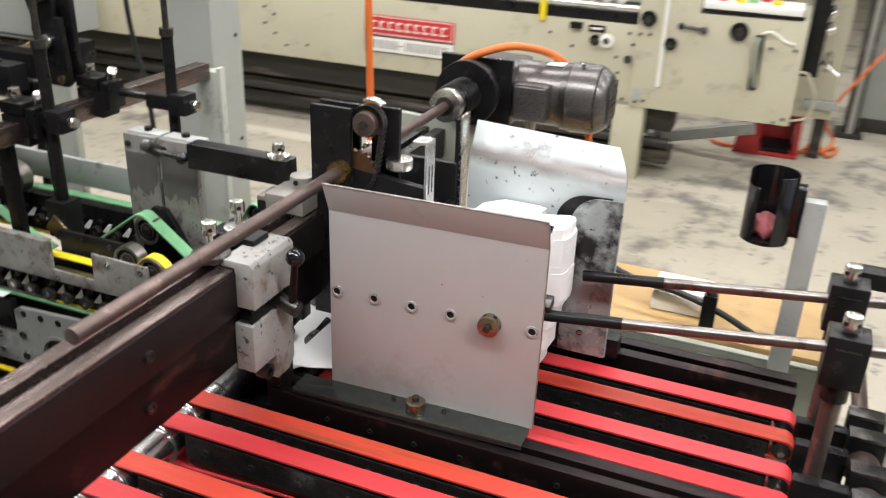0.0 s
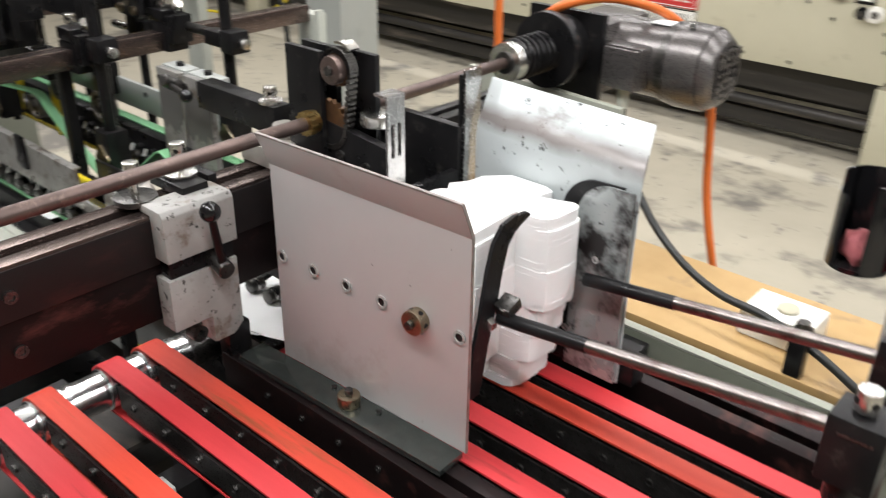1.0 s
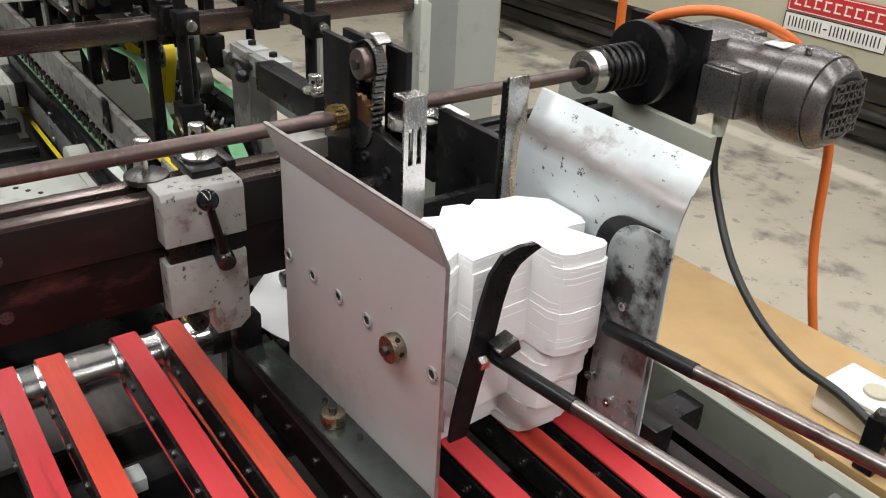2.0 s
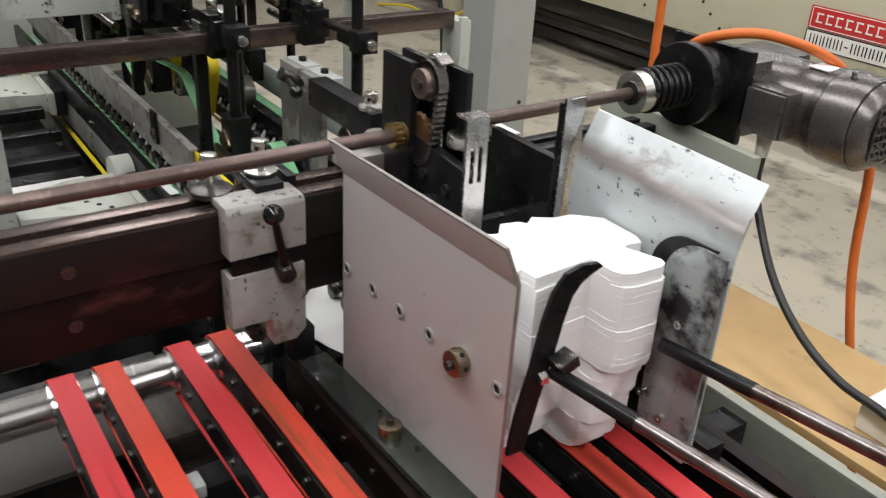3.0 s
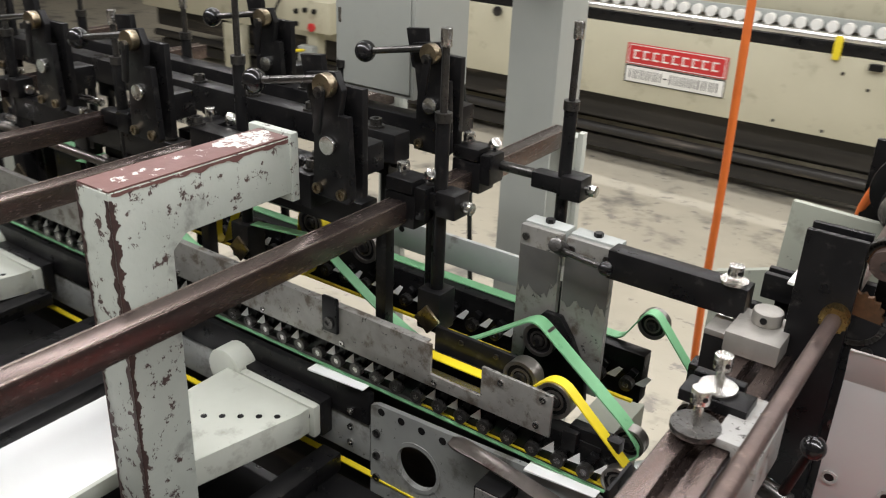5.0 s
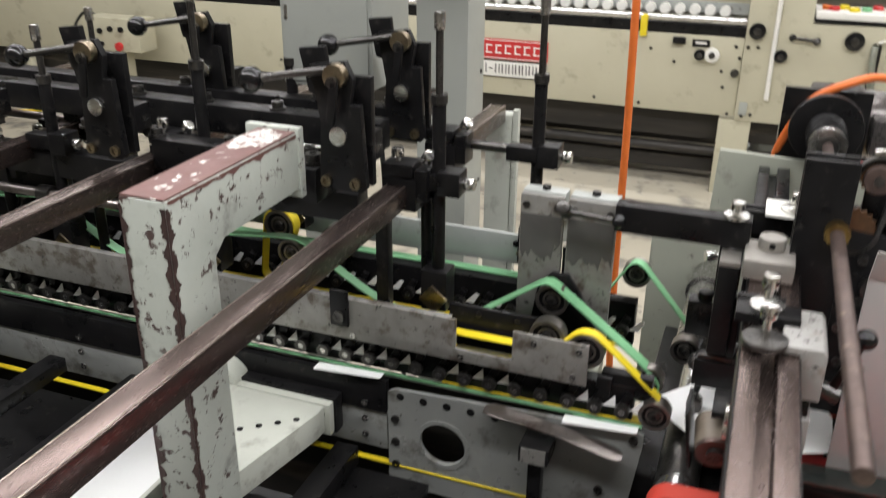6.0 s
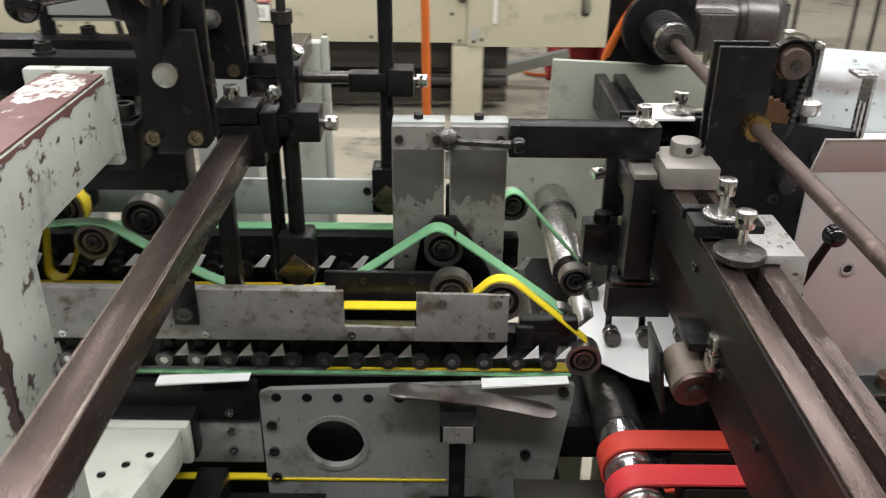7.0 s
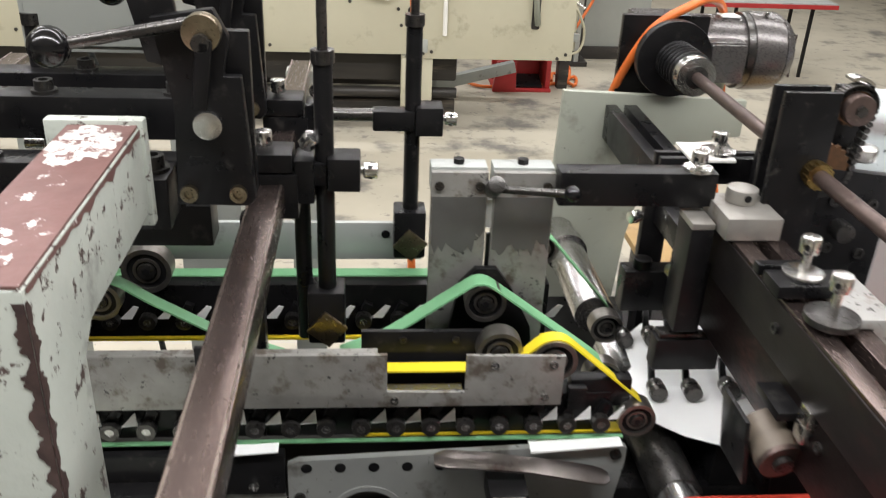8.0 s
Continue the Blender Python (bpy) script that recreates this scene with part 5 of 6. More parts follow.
foot = part("foot", prism(B(), [(-1.02, -0.164), (-0.8, -0.164), (-0.8, -0.19), (-0.846, -0.404), (-0.98, -0.404), (-1.02, -0.26)], "xy", 0.825, 0.88, 0.003), "greypaint", cb)
part("foot_web", box(B(), -1.0, -0.79, -0.163, -0.145, 0.815, 0.882, 0.004), "greypaint", cb)
part("foot_spacer", box(B(), -1.0, -0.787, -0.1445, -0.1175, 0.81, 0.886, 0.002), "black", cb)
part("foot_lug", cyl(B(), (-1.03, -0.165, 0.87), (-1.03, -0.1175, 0.87), 0.045, seg=24, bev=0.004), "greypaint", cb)
for k in range(5):
    part("bolt_hole", cyl(B(), (-0.93 + 0.026 * k, -0.3 + 0.02 * k, 0.8798), (-0.93 + 0.026 * k, -0.3 + 0.02 * k, 0.8808), 0.006, seg=12), "black", foot)
part("bolt", socket_screw(B(), (-0.81, -0.163, 0.86), (0, -1, 0), 0.01, 0.006), "bearing", cb)
part("lower_post", box(B(), -0.88, -0.83, -0.5, -0.42, 0.3, 0.8, 0.004), "greypaint", cb)
base = thing("track_bed", (-0.9, -0.6, FLOOR), "dark track bed with a threaded spindle and white tray", "machine bed")
part("cross_channel", box(B(), -0.8, -0.6, -1.4, -0.15, 0.72, 0.75, 0.002), "black", base)
part("deck_sheet", box(B(), -0.58, -0.13, -1.5, -0.17, 0.59, 0.6), "black", base)
for x in (-0.79,):
    part("track", box(B(), x, x + 0.045, -1.5, -0.14, 0.75, 0.79, 0.003), "black", base)
bm = B()
cyl(bm, (-1.185, -1.4, 0.65), (-1.185, -0.2, 0.65), 0.012, seg=16)
for k in range(150):
    ring(bm, (-1.185, -1.38 + 0.008 * k, 0.65), (-1.185, -1.376 + 0.008 * k, 0.65), 0.0155, 0.011, 14)
part("spindle", bm, "black", base)
part("white_tray", prism(B(), [(-1.285, -1.2), (-1.045, -1.2), (-1.045, -0.18), (-1.285, -0.18)], "xy", 0.765, 0.775), "paper", base)
part("dark_deck", box(B(), -2.4, -1.287, -1.4, -0.18, 0.74, 0.77, 0.002), "black", base)
part("tray_rim", box(B(), -1.044, -1.034, -1.2, -0.18, 0.745, 0.778, 0.002), "greypaint", base)
part("rail", box(B(), -1.11, -1.07, -1.5, -0.18, 0.58, 0.62, 0.003), "black", base)
for x in (-1.2, -1.4, -1.6):
    part("rail", box(B(), x, x + 0.04, -1.5, -0.2, 0.85, 0.88, 0.003), "black", base)
part("bed", box(B(), -2.4, -0.2, -1.5, 0.5, 0.5, 0.53), "black", base)
for x in (-2.3, -0.3):
    for y in (-1.4, 0.4):
        part("leg", box(B(), x, x + 0.08, y, y + 0.08, FLOOR, 0.5, 0.004), "olive", base)
# ---- square bars, clamps and levers of the folding section ----
def square_bar(x, y0, y1, z1, side_len=0.04):
    b = thing("square_bar", (x, (y0 + y1) / 2, z1 - side_len), "brown oiled square steel bar across the machine", "bar", "square bars")
    part("bar", box(B(), x - side_len / 2, x + side_len / 2, y0, y1, z1 - side_len, z1, 0.005), "brown", b)
    for sx in (-1, 1):
        ex = x + sx * (side_len / 2 - 0.0035)
        part("worn_edge", box(B(), ex - 0.0012, ex + 0.0012, y0, y1, z1 - 0.003, z1 + 0.0003), "wornedge", b, "edge worn bright")
    part("end_cap", box(B(), x - side_len * 0.42, x + side_len * 0.42, y1, y1 + 0.003, z1 - side_len * 0.92, z1 - side_len * 0.08, 0.001), "black", b)
    return b


square_bar(-0.712, -1.25, 0.58, 1.272)
square_bar(-1.22, -0.75, 0.6, 1.27)
for x in (-0.712, -1.22):
    p = thing("bar_post", (x, 0.6, FLOOR), "light grey upright post carrying a square bar", "post", "bar posts")
    part("post", box(B(), x - 0.03, x + 0.035, 0.582, 0.62, 0.5, 1.25, 0.003), "greypaint", p)
    part("front_strip", box(B(), x + 0.036, x + 0.05, 0.58, 0.6, 0.8, 1.262, 0.002), "greypaint", p)
    part("foot", box(B(), x - 0.05, x + 0.05, 0.58, 0.66, FLOOR, 0.5, 0.003), "greypaint", p)


def bar_clamp(x, y, z):
    """A stack of black blocks on a square bar with two plated screws."""
    c = thing("bar_clamp", (x, y, z), "black block clamp on a square bar with plated screws", "clamp", "bar clamps")
    part("saddle", box(B(), x - 0.034, x + 0.03, y - 0.022, y + 0.03, z - 0.05, z + 0.01, 0.003), "black", c)
    part("cap", box(B(), x - 0.034, x + 0.024, y - 0.022, y + 0.03, z + 0.012, z + 0.036, 0.003), "black", c)
    part("jaw", box(B(), x + 0.026, x + 0.05, y - 0.02, y + 0.03, z - 0.03, z + 0.028, 0.003), "black", c)
    thumb_screw(c, (x - 0.012, y + 0.0, z + 0.036), (0, 0, 1), 0.011, 0.018, 0.006)
    thumb_screw(c, (x + 0.036, y + 0.005, z + 0.036), (0.6, -0.2, 0.8), 0.011, 0.018, 0.004)
    return c


bar_clamp(-0.705, -0.002, 1.275)
bar_clamp(-0.705, 0.2, 1.282)
bar_clamp(-1.2, 0.0, 1.275)


def upright(x, y, z0, z1, ztop, zc, label, cross=None):
    """A round upright with a thin threaded top, a foot block and a cross clamp."""
    u = thing("upright_rod", (x, y, z0), label, "rod", "upright rods")
    part("rod", cyl(B(), (x, y, z0), (x, y, z1), 0.012, seg=20, bev=0.001), "black", u)
    part("collar", ring(B(), (x, y, z1 - 0.012), (x, y, z1 + 0.004), 0.0145, 0.006, 20), "bearing", u)
    part("spindle", cyl(B(), (x, y, z1), (x, y, ztop), 0.0065, seg=14), "bearing", u)
    part("tip", cyl(B(), (x, y, ztop), (x, y, ztop + 0.03), 0.0095, seg=16, bev=0.002), "steel", u)
    f = part("foot_block", box(B(), x - 0.026, x + 0.024, y - 0.024, y + 0.024, z0 - 0.075, z0 + 0.004, 0.004), "black", u)
    part("foot_plate", box(B(), x - 0.02, x + 0.02, y - 0.03, y - 0.0245, z0 - 0.07, z0 - 0.03, 0.002, rot=(0, 40, 0)), "nutbrass", f)
    k = part("clamp_block", box(B(), x + 0.004, x + 0.045, y - 0.022, y + 0.022, zc - 0.022, zc + 0.022, 0.003), "black", u)
    part("clamp_arm", box(B(), x - 0.06, x + 0.0035, y - 0.016, y + 0.016, zc - 0.017, zc + 0.014, 0.004), "black", u)
    thumb_screw(k, (x + 0.045, y, zc), (1, -0.1, 0), 0.0105, 0.018, 0.004)
    if cross:
        part("cross_rod", cyl(B(), (x - cross, y, zc + 0.004), (x - 0.03, y, zc + 0.004), 0.01, seg=18), "bearing", u)
    return u


upright(-0.643, 0.006, 1.11, 1.43, 1.54, 1.281, "black upright rod with a threaded top and foot block")
upright(-0.522, 0.222, 1.13, 1.43, 1.54, 1.28, "black upright rod held by a cross rod", 0.16)
upright(-1.12, 0.0, 1.11, 1.45, 1.56, 1.28, "black upright rod beside the lever clamp")
upright(-1.05, 0.22, 1.13, 1.42, 1.5, 1.29, "black upright rod between the folding belts", 0.2)
low = thing("pressing_rod", (-0.68, -0.03, 1.0), "thin black pressing rod below the square bar", "rod")
part("rod", cyl(B(), (-0.675, 0.03, 1.02), (-0.675, 0.03, 1.235), 0.011, seg=16), "black", low)


def lever_clamp(x, y, z):
    """Twin black plates with a bolt and a ball lever."""
    c = thing("lever_clamp", (x, y, z), "black twin-plate lever clamp with a ball handle", "lever clamp", "lever clamps")
    part("plate", prism(B(), [(x - 0.04, z - 0.092), (x - 0.034, z + 0.02), (x - 0.05, z + 0.108), (x + 0.012, z + 0.118), (x + 0.026, z + 0.09), (x + 0.018, z + 0.05), (x + 0.036, z + 0.05), (x + 0.044, z - 0.085), (x + 0.036, z - 0.094)], "xz", y, y + 0.014, 0.002), "black", c)
    part("plate", box(B(), x - 0.036, x + 0.042, y + 0.03, y + 0.044, z - 0.09, z + 0.09, 0.002), "black", c)
    part("lug", prism(B(), [(x - 0.06, z + 0.06), (x - 0.075, z + 0.13), (x - 0.03, z + 0.135), (x - 0.02, z + 0.05)], "xz", y + 0.015, y + 0.028, 0.002), "black", c)
    part("main_bolt", cyl(B(), (x, y, z), (x, y - 0.01, z), 0.0155, seg=28, bev=0.003), "nickel", c, "bright round bolt head")
    for dx in (-0.026, 0.026):
        part("bolt", socket_screw(B(), (x + dx, y, z - 0.078), (0, -1, 0), 0.0095, 0.007), "nutbrass", c)
    w = part("pivot", cyl(B(), (x + 0.003, y - 0.004, z + 0.098), (x + 0.003, y - 0.022, z + 0.098), 0.019, seg=26, bev=0.002), "nutbrass", c)
    part("pivot_bolt", cyl(B(), (x + 0.003, y - 0.022, z + 0.09), (x + 0.003, y - 0.03, z + 0.09), 0.009, seg=16), "bearing", w)
    part("link", box(B(), x - 0.006, x + 0.01, y - 0.03, y - 0.0225, z + 0.022, z + 0.095, 0.004, rot=(0, 8, 0)), "black", w)
    h = part("handle", cyl(B(), (x - 0.006, y - 0.006, z + 0.106), (x - 0.13, y - 0.022, z + 0.085), 0.0065, seg=14), "bearing", c)
    part("knob", ball(B(), (x - 0.14, y - 0.024, z + 0.083), 0.0205), "plastic", h, "glossy black ball knob")
    part("tie", box(B(), x - 0.03, x + 0.03, y + 0.045, y + 0.1, z - 0.06, z - 0.01, 0.003), "black", c)
    return c


lc = lever_clamp(-0.754, -0.146, 1.391)
for dx, dy in ((-0.02, 0.30), (-0.475, 0.0), (-0.48, 0.33)):
    copy_thing(lc, pose(-0.754 + dx, -0.146 + dy, 1.391))
for x, y in ((-0.735, 0.1), (-1.21, 0.1)):
    d = thing("drop_bar", (x, y, 1.0), "black square drop bar under the lever clamp", "bar", "drop bars")
    part("bar", box(B(), x - 0.012, x + 0.012, -0.04, -0.016, 1.0, 1.235, 0.003), "black", d)
for y, z, x0, x1 in ((0.06, 1.35, -2.2, -0.77), (0.2, 1.34, -2.2, -0.76), (-0.02, 1.24, -1.9, -0.78), (-0.06, 1.31, -1.18, -0.8)):
    h = thing("long_bar", (x0, y, z), "long black bar along the folding section with socket screws", "bar", "long bars")
    part("bar", box(B(), x0, x1, y - 0.02, y + 0.025, z - 0.045, z + 0.01, 0.003), "black", h)
    for k in range(4):
        x = x1 - 0.06 - 0.16 * k
        part("washer", cyl(B(), (x, y, z + 0.01), (x, y, z + 0.014), 0.016, seg=18), "bearing", h)
        part("screw", socket_screw(B(), (x, y, z + 0.014), (0, 0, 1), 0.0115, 0.012), "bearing", h)
for x, y, z in ((-0.825, -0.08, 1.325),):
    s = thing("bracket_screw", (x, y, z), "black socket screw on a small block beside the bracket", "screw")
    part("block", box(B(), x - 0.025, x + 0.02, y - 0.06, y + 0.0, z - 0.06, z, 0.003), "black", s)
    part("washer", cyl(B(), (x, y - 0.03, z), (x, y - 0.03, z + 0.004), 0.018, seg=18), "bearing", s)
    part("screw", socket_screw(B(), (x, y - 0.03, z + 0.004), (0, 0, 1), 0.013, 0.014), "bearing", s)

# the section further up the line
rng = random.Random(11)
for i in range(3):
    x = -1.62 - 0.42 * i
    copy_thing(lc, pose(x, -0.1 + 0.12 * (i % 2), 1.37))
    bar_clamp(x + 0.1, 0.12, 1.28)
    upright(x + 0.16, -0.03, 1.1, 1.4, 1.47, 1.27, "black upright rod further up the folding line")
    upright(x + 0.05, 0.24, 1.12, 1.4, 1.46, 1.28, "black upright rod on the rear of the folding line", 0.15)
    g = thing("guide_block", (x, 0.1, 1.0), "black guide block with bearing wheels in the line", "guide block", "guide blocks")
    part("block", box(B(), x - 0.05, x + 0.06, 0.05, 0.1, 0.93, 1.16, 0.004), "black", g)
    wheel("wheel", (x + 0.02, 0.02, 1.07), 0.03, 0.026, g)
    wheel("wheel", (x - 0.04, 0.02, 1.1), 0.026, 0.026, g)
for x in (-1.53, -1.95, -2.37):
    square_bar(x, -0.8, 0.6, 1.27)
cb2 = copy_thing(cb, pose(-1.75, -0.45, 0.8))
adj = thing("adjuster", (-1.0, 0.3, 1.17), "small black adjuster block with a steel shaft and screw", "adjuster", "adjusters")
part("block", box(B(), -1.025, -0.975, 0.28, 0.32, 1.17, 1.25, 0.003), "black", adj)
part("ear", box(B(), -0.974, -0.955, 0.285, 0.315, 1.19, 1.235, 0.003), "black", adj)
part("shaft", cyl(B(), (-1.12, 0.3, 1.205), (-1.026, 0.3, 1.205), 0.01, seg=16, bev=0.001), "steel", adj)
part("stem", cyl(B(), (-1.0, 0.3, 0.95), (-1.0, 0.3, 1.17), 0.011, seg=14), "black", adj)
thumb_screw(adj, (-1.0, 0.3, 1.25), (0, 0, 1), 0.011, 0.018, 0.008)
for i in range(15):
    x = -1.32 - 0.075 * i + rng.uniform(-0.02, 0.02)
    copy_thing(adj, pose(x, (0.3, -0.02, 0.14)[i % 3] + rng.uniform(-0.02, 0.02), 1.15 + rng.uniform(-0.03, 0.05), 0, 0, rng.choice((0, 0, 90, 180))))
for y, z in ((0.3, 1.2), (0.08, 1.19), (-0.05, 1.16)):
    s = thing("long_shaft", (-1.7, y, z), "long round steel shaft along the folding line", "shaft", "long shafts")
    part("shaft", cyl(B(), (-2.4, y, z), (-1.28, y, z), 0.0105, seg=16, bev=0.001), "rodsteel", s)
    part("collar", ring(B(), (-1.5, y, z), (-1.47, y, z), 0.018, 0.0106, 20), "bearing", s)
far = thing("far_section", (-2.9, -0.1, FLOOR), "dark machine section further up the line", "machine section")
part("frame", box(B(), -3.6, -2.4, -0.4, 0.5, 0.55, 0.95, 0.01), "greypaint", far)
part("leg", box(B(), -3.5, -3.4, -0.3, 0.4, FLOOR, 0.55, 0.005), "olive", far)
part("leg", box(B(), -2.6, -2.5, -0.3, 0.4, FLOOR, 0.55, 0.005), "olive", far)
part("deck", box(B(), -3.6, -2.4, -0.38, 0.48, 0.955, 1.0, 0.004), "black", far)
for k in range(9):
    part("post", box(B(), -2.5 - 0.12 * k, -2.46 - 0.12 * k, -0.2 + 0.2 * (k % 3), -0.17 + 0.2 * (k % 3), 1.0, 1.3 + 0.05 * (k % 2), 0.003), "black", far)

# ---- grey column with a box hung over the machine ----
cab = thing("machine_column", (-0.95, 0.92, FLOOR), "tall grey-green painted steel column beside the folding line", "column")
part("upright", box(B(), -1.03, -0.883, 0.85, 0.995, FLOOR, 2.1, 0.004), "column", cab)
part("base_plate", box(B(), -1.09, -0.82, 0.8, 1.05, FLOOR, FLOOR + 0.015, 0.003), "column", cab)
for z in (0.3, 0.62, 0.94, 1.26):
    part("screw", socket_screw(B(), (-0.883, 0.965, z), (1, 0, 0), 0.006, 0.003), "bearing", cab)
part("arm", box(B(), -1.0, -0.9, 0.4, 0.849, 1.56, 1.66, 0.004), "column", cab)
hang = part("hanging_box", box(B(), -1.065, -0.862, 0.215, 0.4, 1.37, 2.1, 0.005), "column", cab, "pale grey sheet metal box hung from an arm")
part("box_door", box(B(), -1.056, -0.871, 0.2115, 0.2145, 1.38, 2.09, 0.002), "column", hang)

# ---- cream machine across the aisle ----
FY = 4.45
cm = thing("cream_machine", (-2.0, FY, FLOOR), "long cream painted folder-gluer machine across the aisle", "machine")
part("front_panel", box(B(), -7.5, -0.285, FY, FY + 0.05, 0.315, 0.815, 0.006), "cream", cm)
part("end_panel", prism(B(), [(-0.283, 0.295), (0.722, 0.3), (0.722, 0.94), (0.09, 0.93), (0.09, 1.6), (-0.283, 1.6)], "xz", FY - 0.02, FY + 0.05, 0.005), "cream", cm)
part("end_side", box(B(), 0.69, 0.72, FY + 0.052, FY + 0.7, 0.3, 0.94, 0.006), "cream", cm)
part("top_band", box(B(), -7.5, -0.285, FY + 0.01, FY + 0.08, 0.817, 0.885, 0.006), "black", cm)
part("top_rail", cyl(B(), (-7.5, FY + 0.02, 0.912), (-0.29, FY + 0.02, 0.912), 0.024, seg=16), "chrome", cm)
part("upper_panel", box(B(), -7.5, -0.29, FY + 0.28, FY + 0.33, 0.95, 1.9, 0.006), "cream", cm)
part("deck", box(B(), -7.5, -0.29, FY + 0.082, FY + 0.279, 0.88, 0.92), "steel", cm)
for k in range(56):
    part("deck_roller", cyl(B(), (-5.6 + 0.094 * k, FY + 0.1, 0.955), (-5.6 + 0.094 * k, FY + 0.16, 0.955), 0.034, seg=12, bev=0.004), "white", cm)
part("deck_bar", box(B(), -7.5, -0.29, FY + 0.18, FY + 0.21, 0.93, 1.0, 0.004), "greyplate", cm)
# the dark pieces down here also stand in for shade beneath the machine
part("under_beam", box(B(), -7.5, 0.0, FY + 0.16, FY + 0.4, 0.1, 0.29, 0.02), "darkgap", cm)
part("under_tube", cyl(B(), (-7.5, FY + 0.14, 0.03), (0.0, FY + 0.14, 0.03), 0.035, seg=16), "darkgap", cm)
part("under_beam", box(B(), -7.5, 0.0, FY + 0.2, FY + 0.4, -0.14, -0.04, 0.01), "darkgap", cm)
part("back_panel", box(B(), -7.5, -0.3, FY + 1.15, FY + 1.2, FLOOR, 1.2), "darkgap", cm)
for x in (-0.375, -6.3):
    part("leg", box(B(), x, x + 0.2, FY - 0.012, FY + 0.12, FLOOR, 0.294, 0.004), "cream", cm)
SX, SW = -2.232, 0.697
sg = part("sign", box(B(), SX, SX + SW, FY - 0.012, FY - 0.002, 0.562, 0.702, 0.006), "signred", cm, "red plate with a pale border")
for u0, u1, z0, z1 in ((0.014, 0.683, 0.69, 0.695), (0.014, 0.683, 0.569, 0.574), (0.014, 0.019, 0.574, 0.69), (0.678, 0.683, 0.574, 0.69)):
    part("border_bar", box(B(), SX + u0, SX + u1, FY - 0.0135, FY - 0.0122, z0, z1), "white", sg)
for k in range(9):
    u = SX + 0.05 + 0.068 * k
    part("mark", box(B(), u, u + 0.047, FY - 0.0135, FY - 0.0122, 0.602, 0.612), "white", sg)
    part("mark", box(B(), u, u + 0.047, FY - 0.0135, FY - 0.0122, 0.652, 0.662), "white", sg)
    part("mark", box(B(), u + 0.004, u + 0.014, FY - 0.0135, FY - 0.0122, 0.6125, 0.6515), "white", sg)
sg = part("sign", box(B(), SX, SX + SW, FY - 0.01, FY - 0.002, 0.44, 0.556, 0.003), "white", cm, "pale plate with dark marks")
for u0, u1, z0, z1 in ((0, SW, 0.55, 0.556), (0, SW, 0.44, 0.445), (0, 0.006, 0.445, 0.55), (SW - 0.006, SW, 0.445, 0.55)):
    part("border_bar", box(B(), SX + u0, SX + u1, FY - 0.0118, FY - 0.0102, z0, z1), "black", sg)
for k in range(13):
    u = SX + 0.035 + 0.0485 * k
    if k == 5:
        part("mark", box(B(), u + 0.004, u + 0.028, FY - 0.0118, FY - 0.0102, 0.493, 0.501), "black", sg)
        continue
    part("mark", box(B(), u, u + 0.008, FY - 0.0118, FY - 0.0102, 0.467, 0.53), "black", sg)
    part("mark", box(B(), u + 0.027, u + 0.034, FY - 0.0118, FY - 0.0102, 0.467, 0.53), "black", sg)
for x, z, r, tone in ((-0.543, 0.7, 0.036, "plastic"), (-0.468, 0.703, 0.046, "white"), (-0.062, 0.727, 0.04, "plastic"), (0.337, 0.846, 0.056, "plastic"), (-0.217, 0.869, 0.05, "plastic"), (-0.317, 0.6, 0.026, "bearing"), (-3.27, 0.78, 0.035, "bearing")):
    part("knob", cyl(B(), (x, FY - 0.022, z), (x, FY - 0.05, z), r, seg=22, bev=0.006), tone, cm)
    part("knob_boss", cyl(B(), (x, FY - 0.05, z), (x, FY - 0.058, z), r * 0.45, seg=16, bev=0.002), "bearing", cm)
for x, z in ((-0.856, 0.714), (-0.259, 0.767), (0.672, 0.766), (0.532, 0.764), (0.626, 0.314), (0.679, 0.341), (-0.187, 0.342), (-0.24, 0.33), (-0.33, 0.33), (-0.4, 0.6), (-0.38, 0.5), (-0.3, 0.69), (-0.33, 0.76), (-0.2, 0.77), (-0.7, 0.64), (-3.0, 0.62), (-3.08, 0.55), (-3.0, 0.48), (-3.08, 0.67), (-2.72, 0.42), (-2.9, 0.4), (-3.62, 0.42), (-1.2, 0.36), (-0.9, 0.35)):
    front = FY - 0.021 if x > -0.283 else FY
    part("bolt", cyl(B(), (x, front, z), (x, front - 0.006, z), 0.011, seg=10), "bearing", cm)
part("label_plate", box(B(), -0.6, -0.49, FY - 0.006, FY - 0.001, 0.745, 0.79, 0.002), "black", cm)
part("label_bar", box(B(), -0.58, -0.51, FY - 0.0075, FY - 0.0062, 0.762, 0.776), "white", cm)
part("latch", box(B(), -0.72, -0.64, FY - 0.04, FY - 0.001, 0.76, 0.8, 0.006), "black", cm)
part("orange_tag", box(B(), -3.03, -2.98, FY - 0.004, FY - 0.001, 0.765, 0.815), "orange", cm)
part("hook", box(B(), -0.935, -0.89, FY - 0.03, FY - 0.001, 0.79, 0.93, 0.008), "yellow", cm, "yellowed hook on the front rail")
part("lever_arm", cyl(B(), (-0.011, FY - 0.05, 0.847), (0.129, FY - 0.05, 0.834), 0.011, seg=12), "bearing", cm)
part("lever_knob", ball(B(), (-0.011, FY - 0.055, 0.847), 0.022, 14), "plastic", cm)
part("lever_foot", ball(B(), (0.129, FY - 0.045, 0.832), 0.024, 14), "bearing", cm)
part("handle_slot", box(B(), 0.44, 0.49, FY - 0.0225, FY - 0.0202, 0.5, 0.84, 0.012), "darkgap", cm)
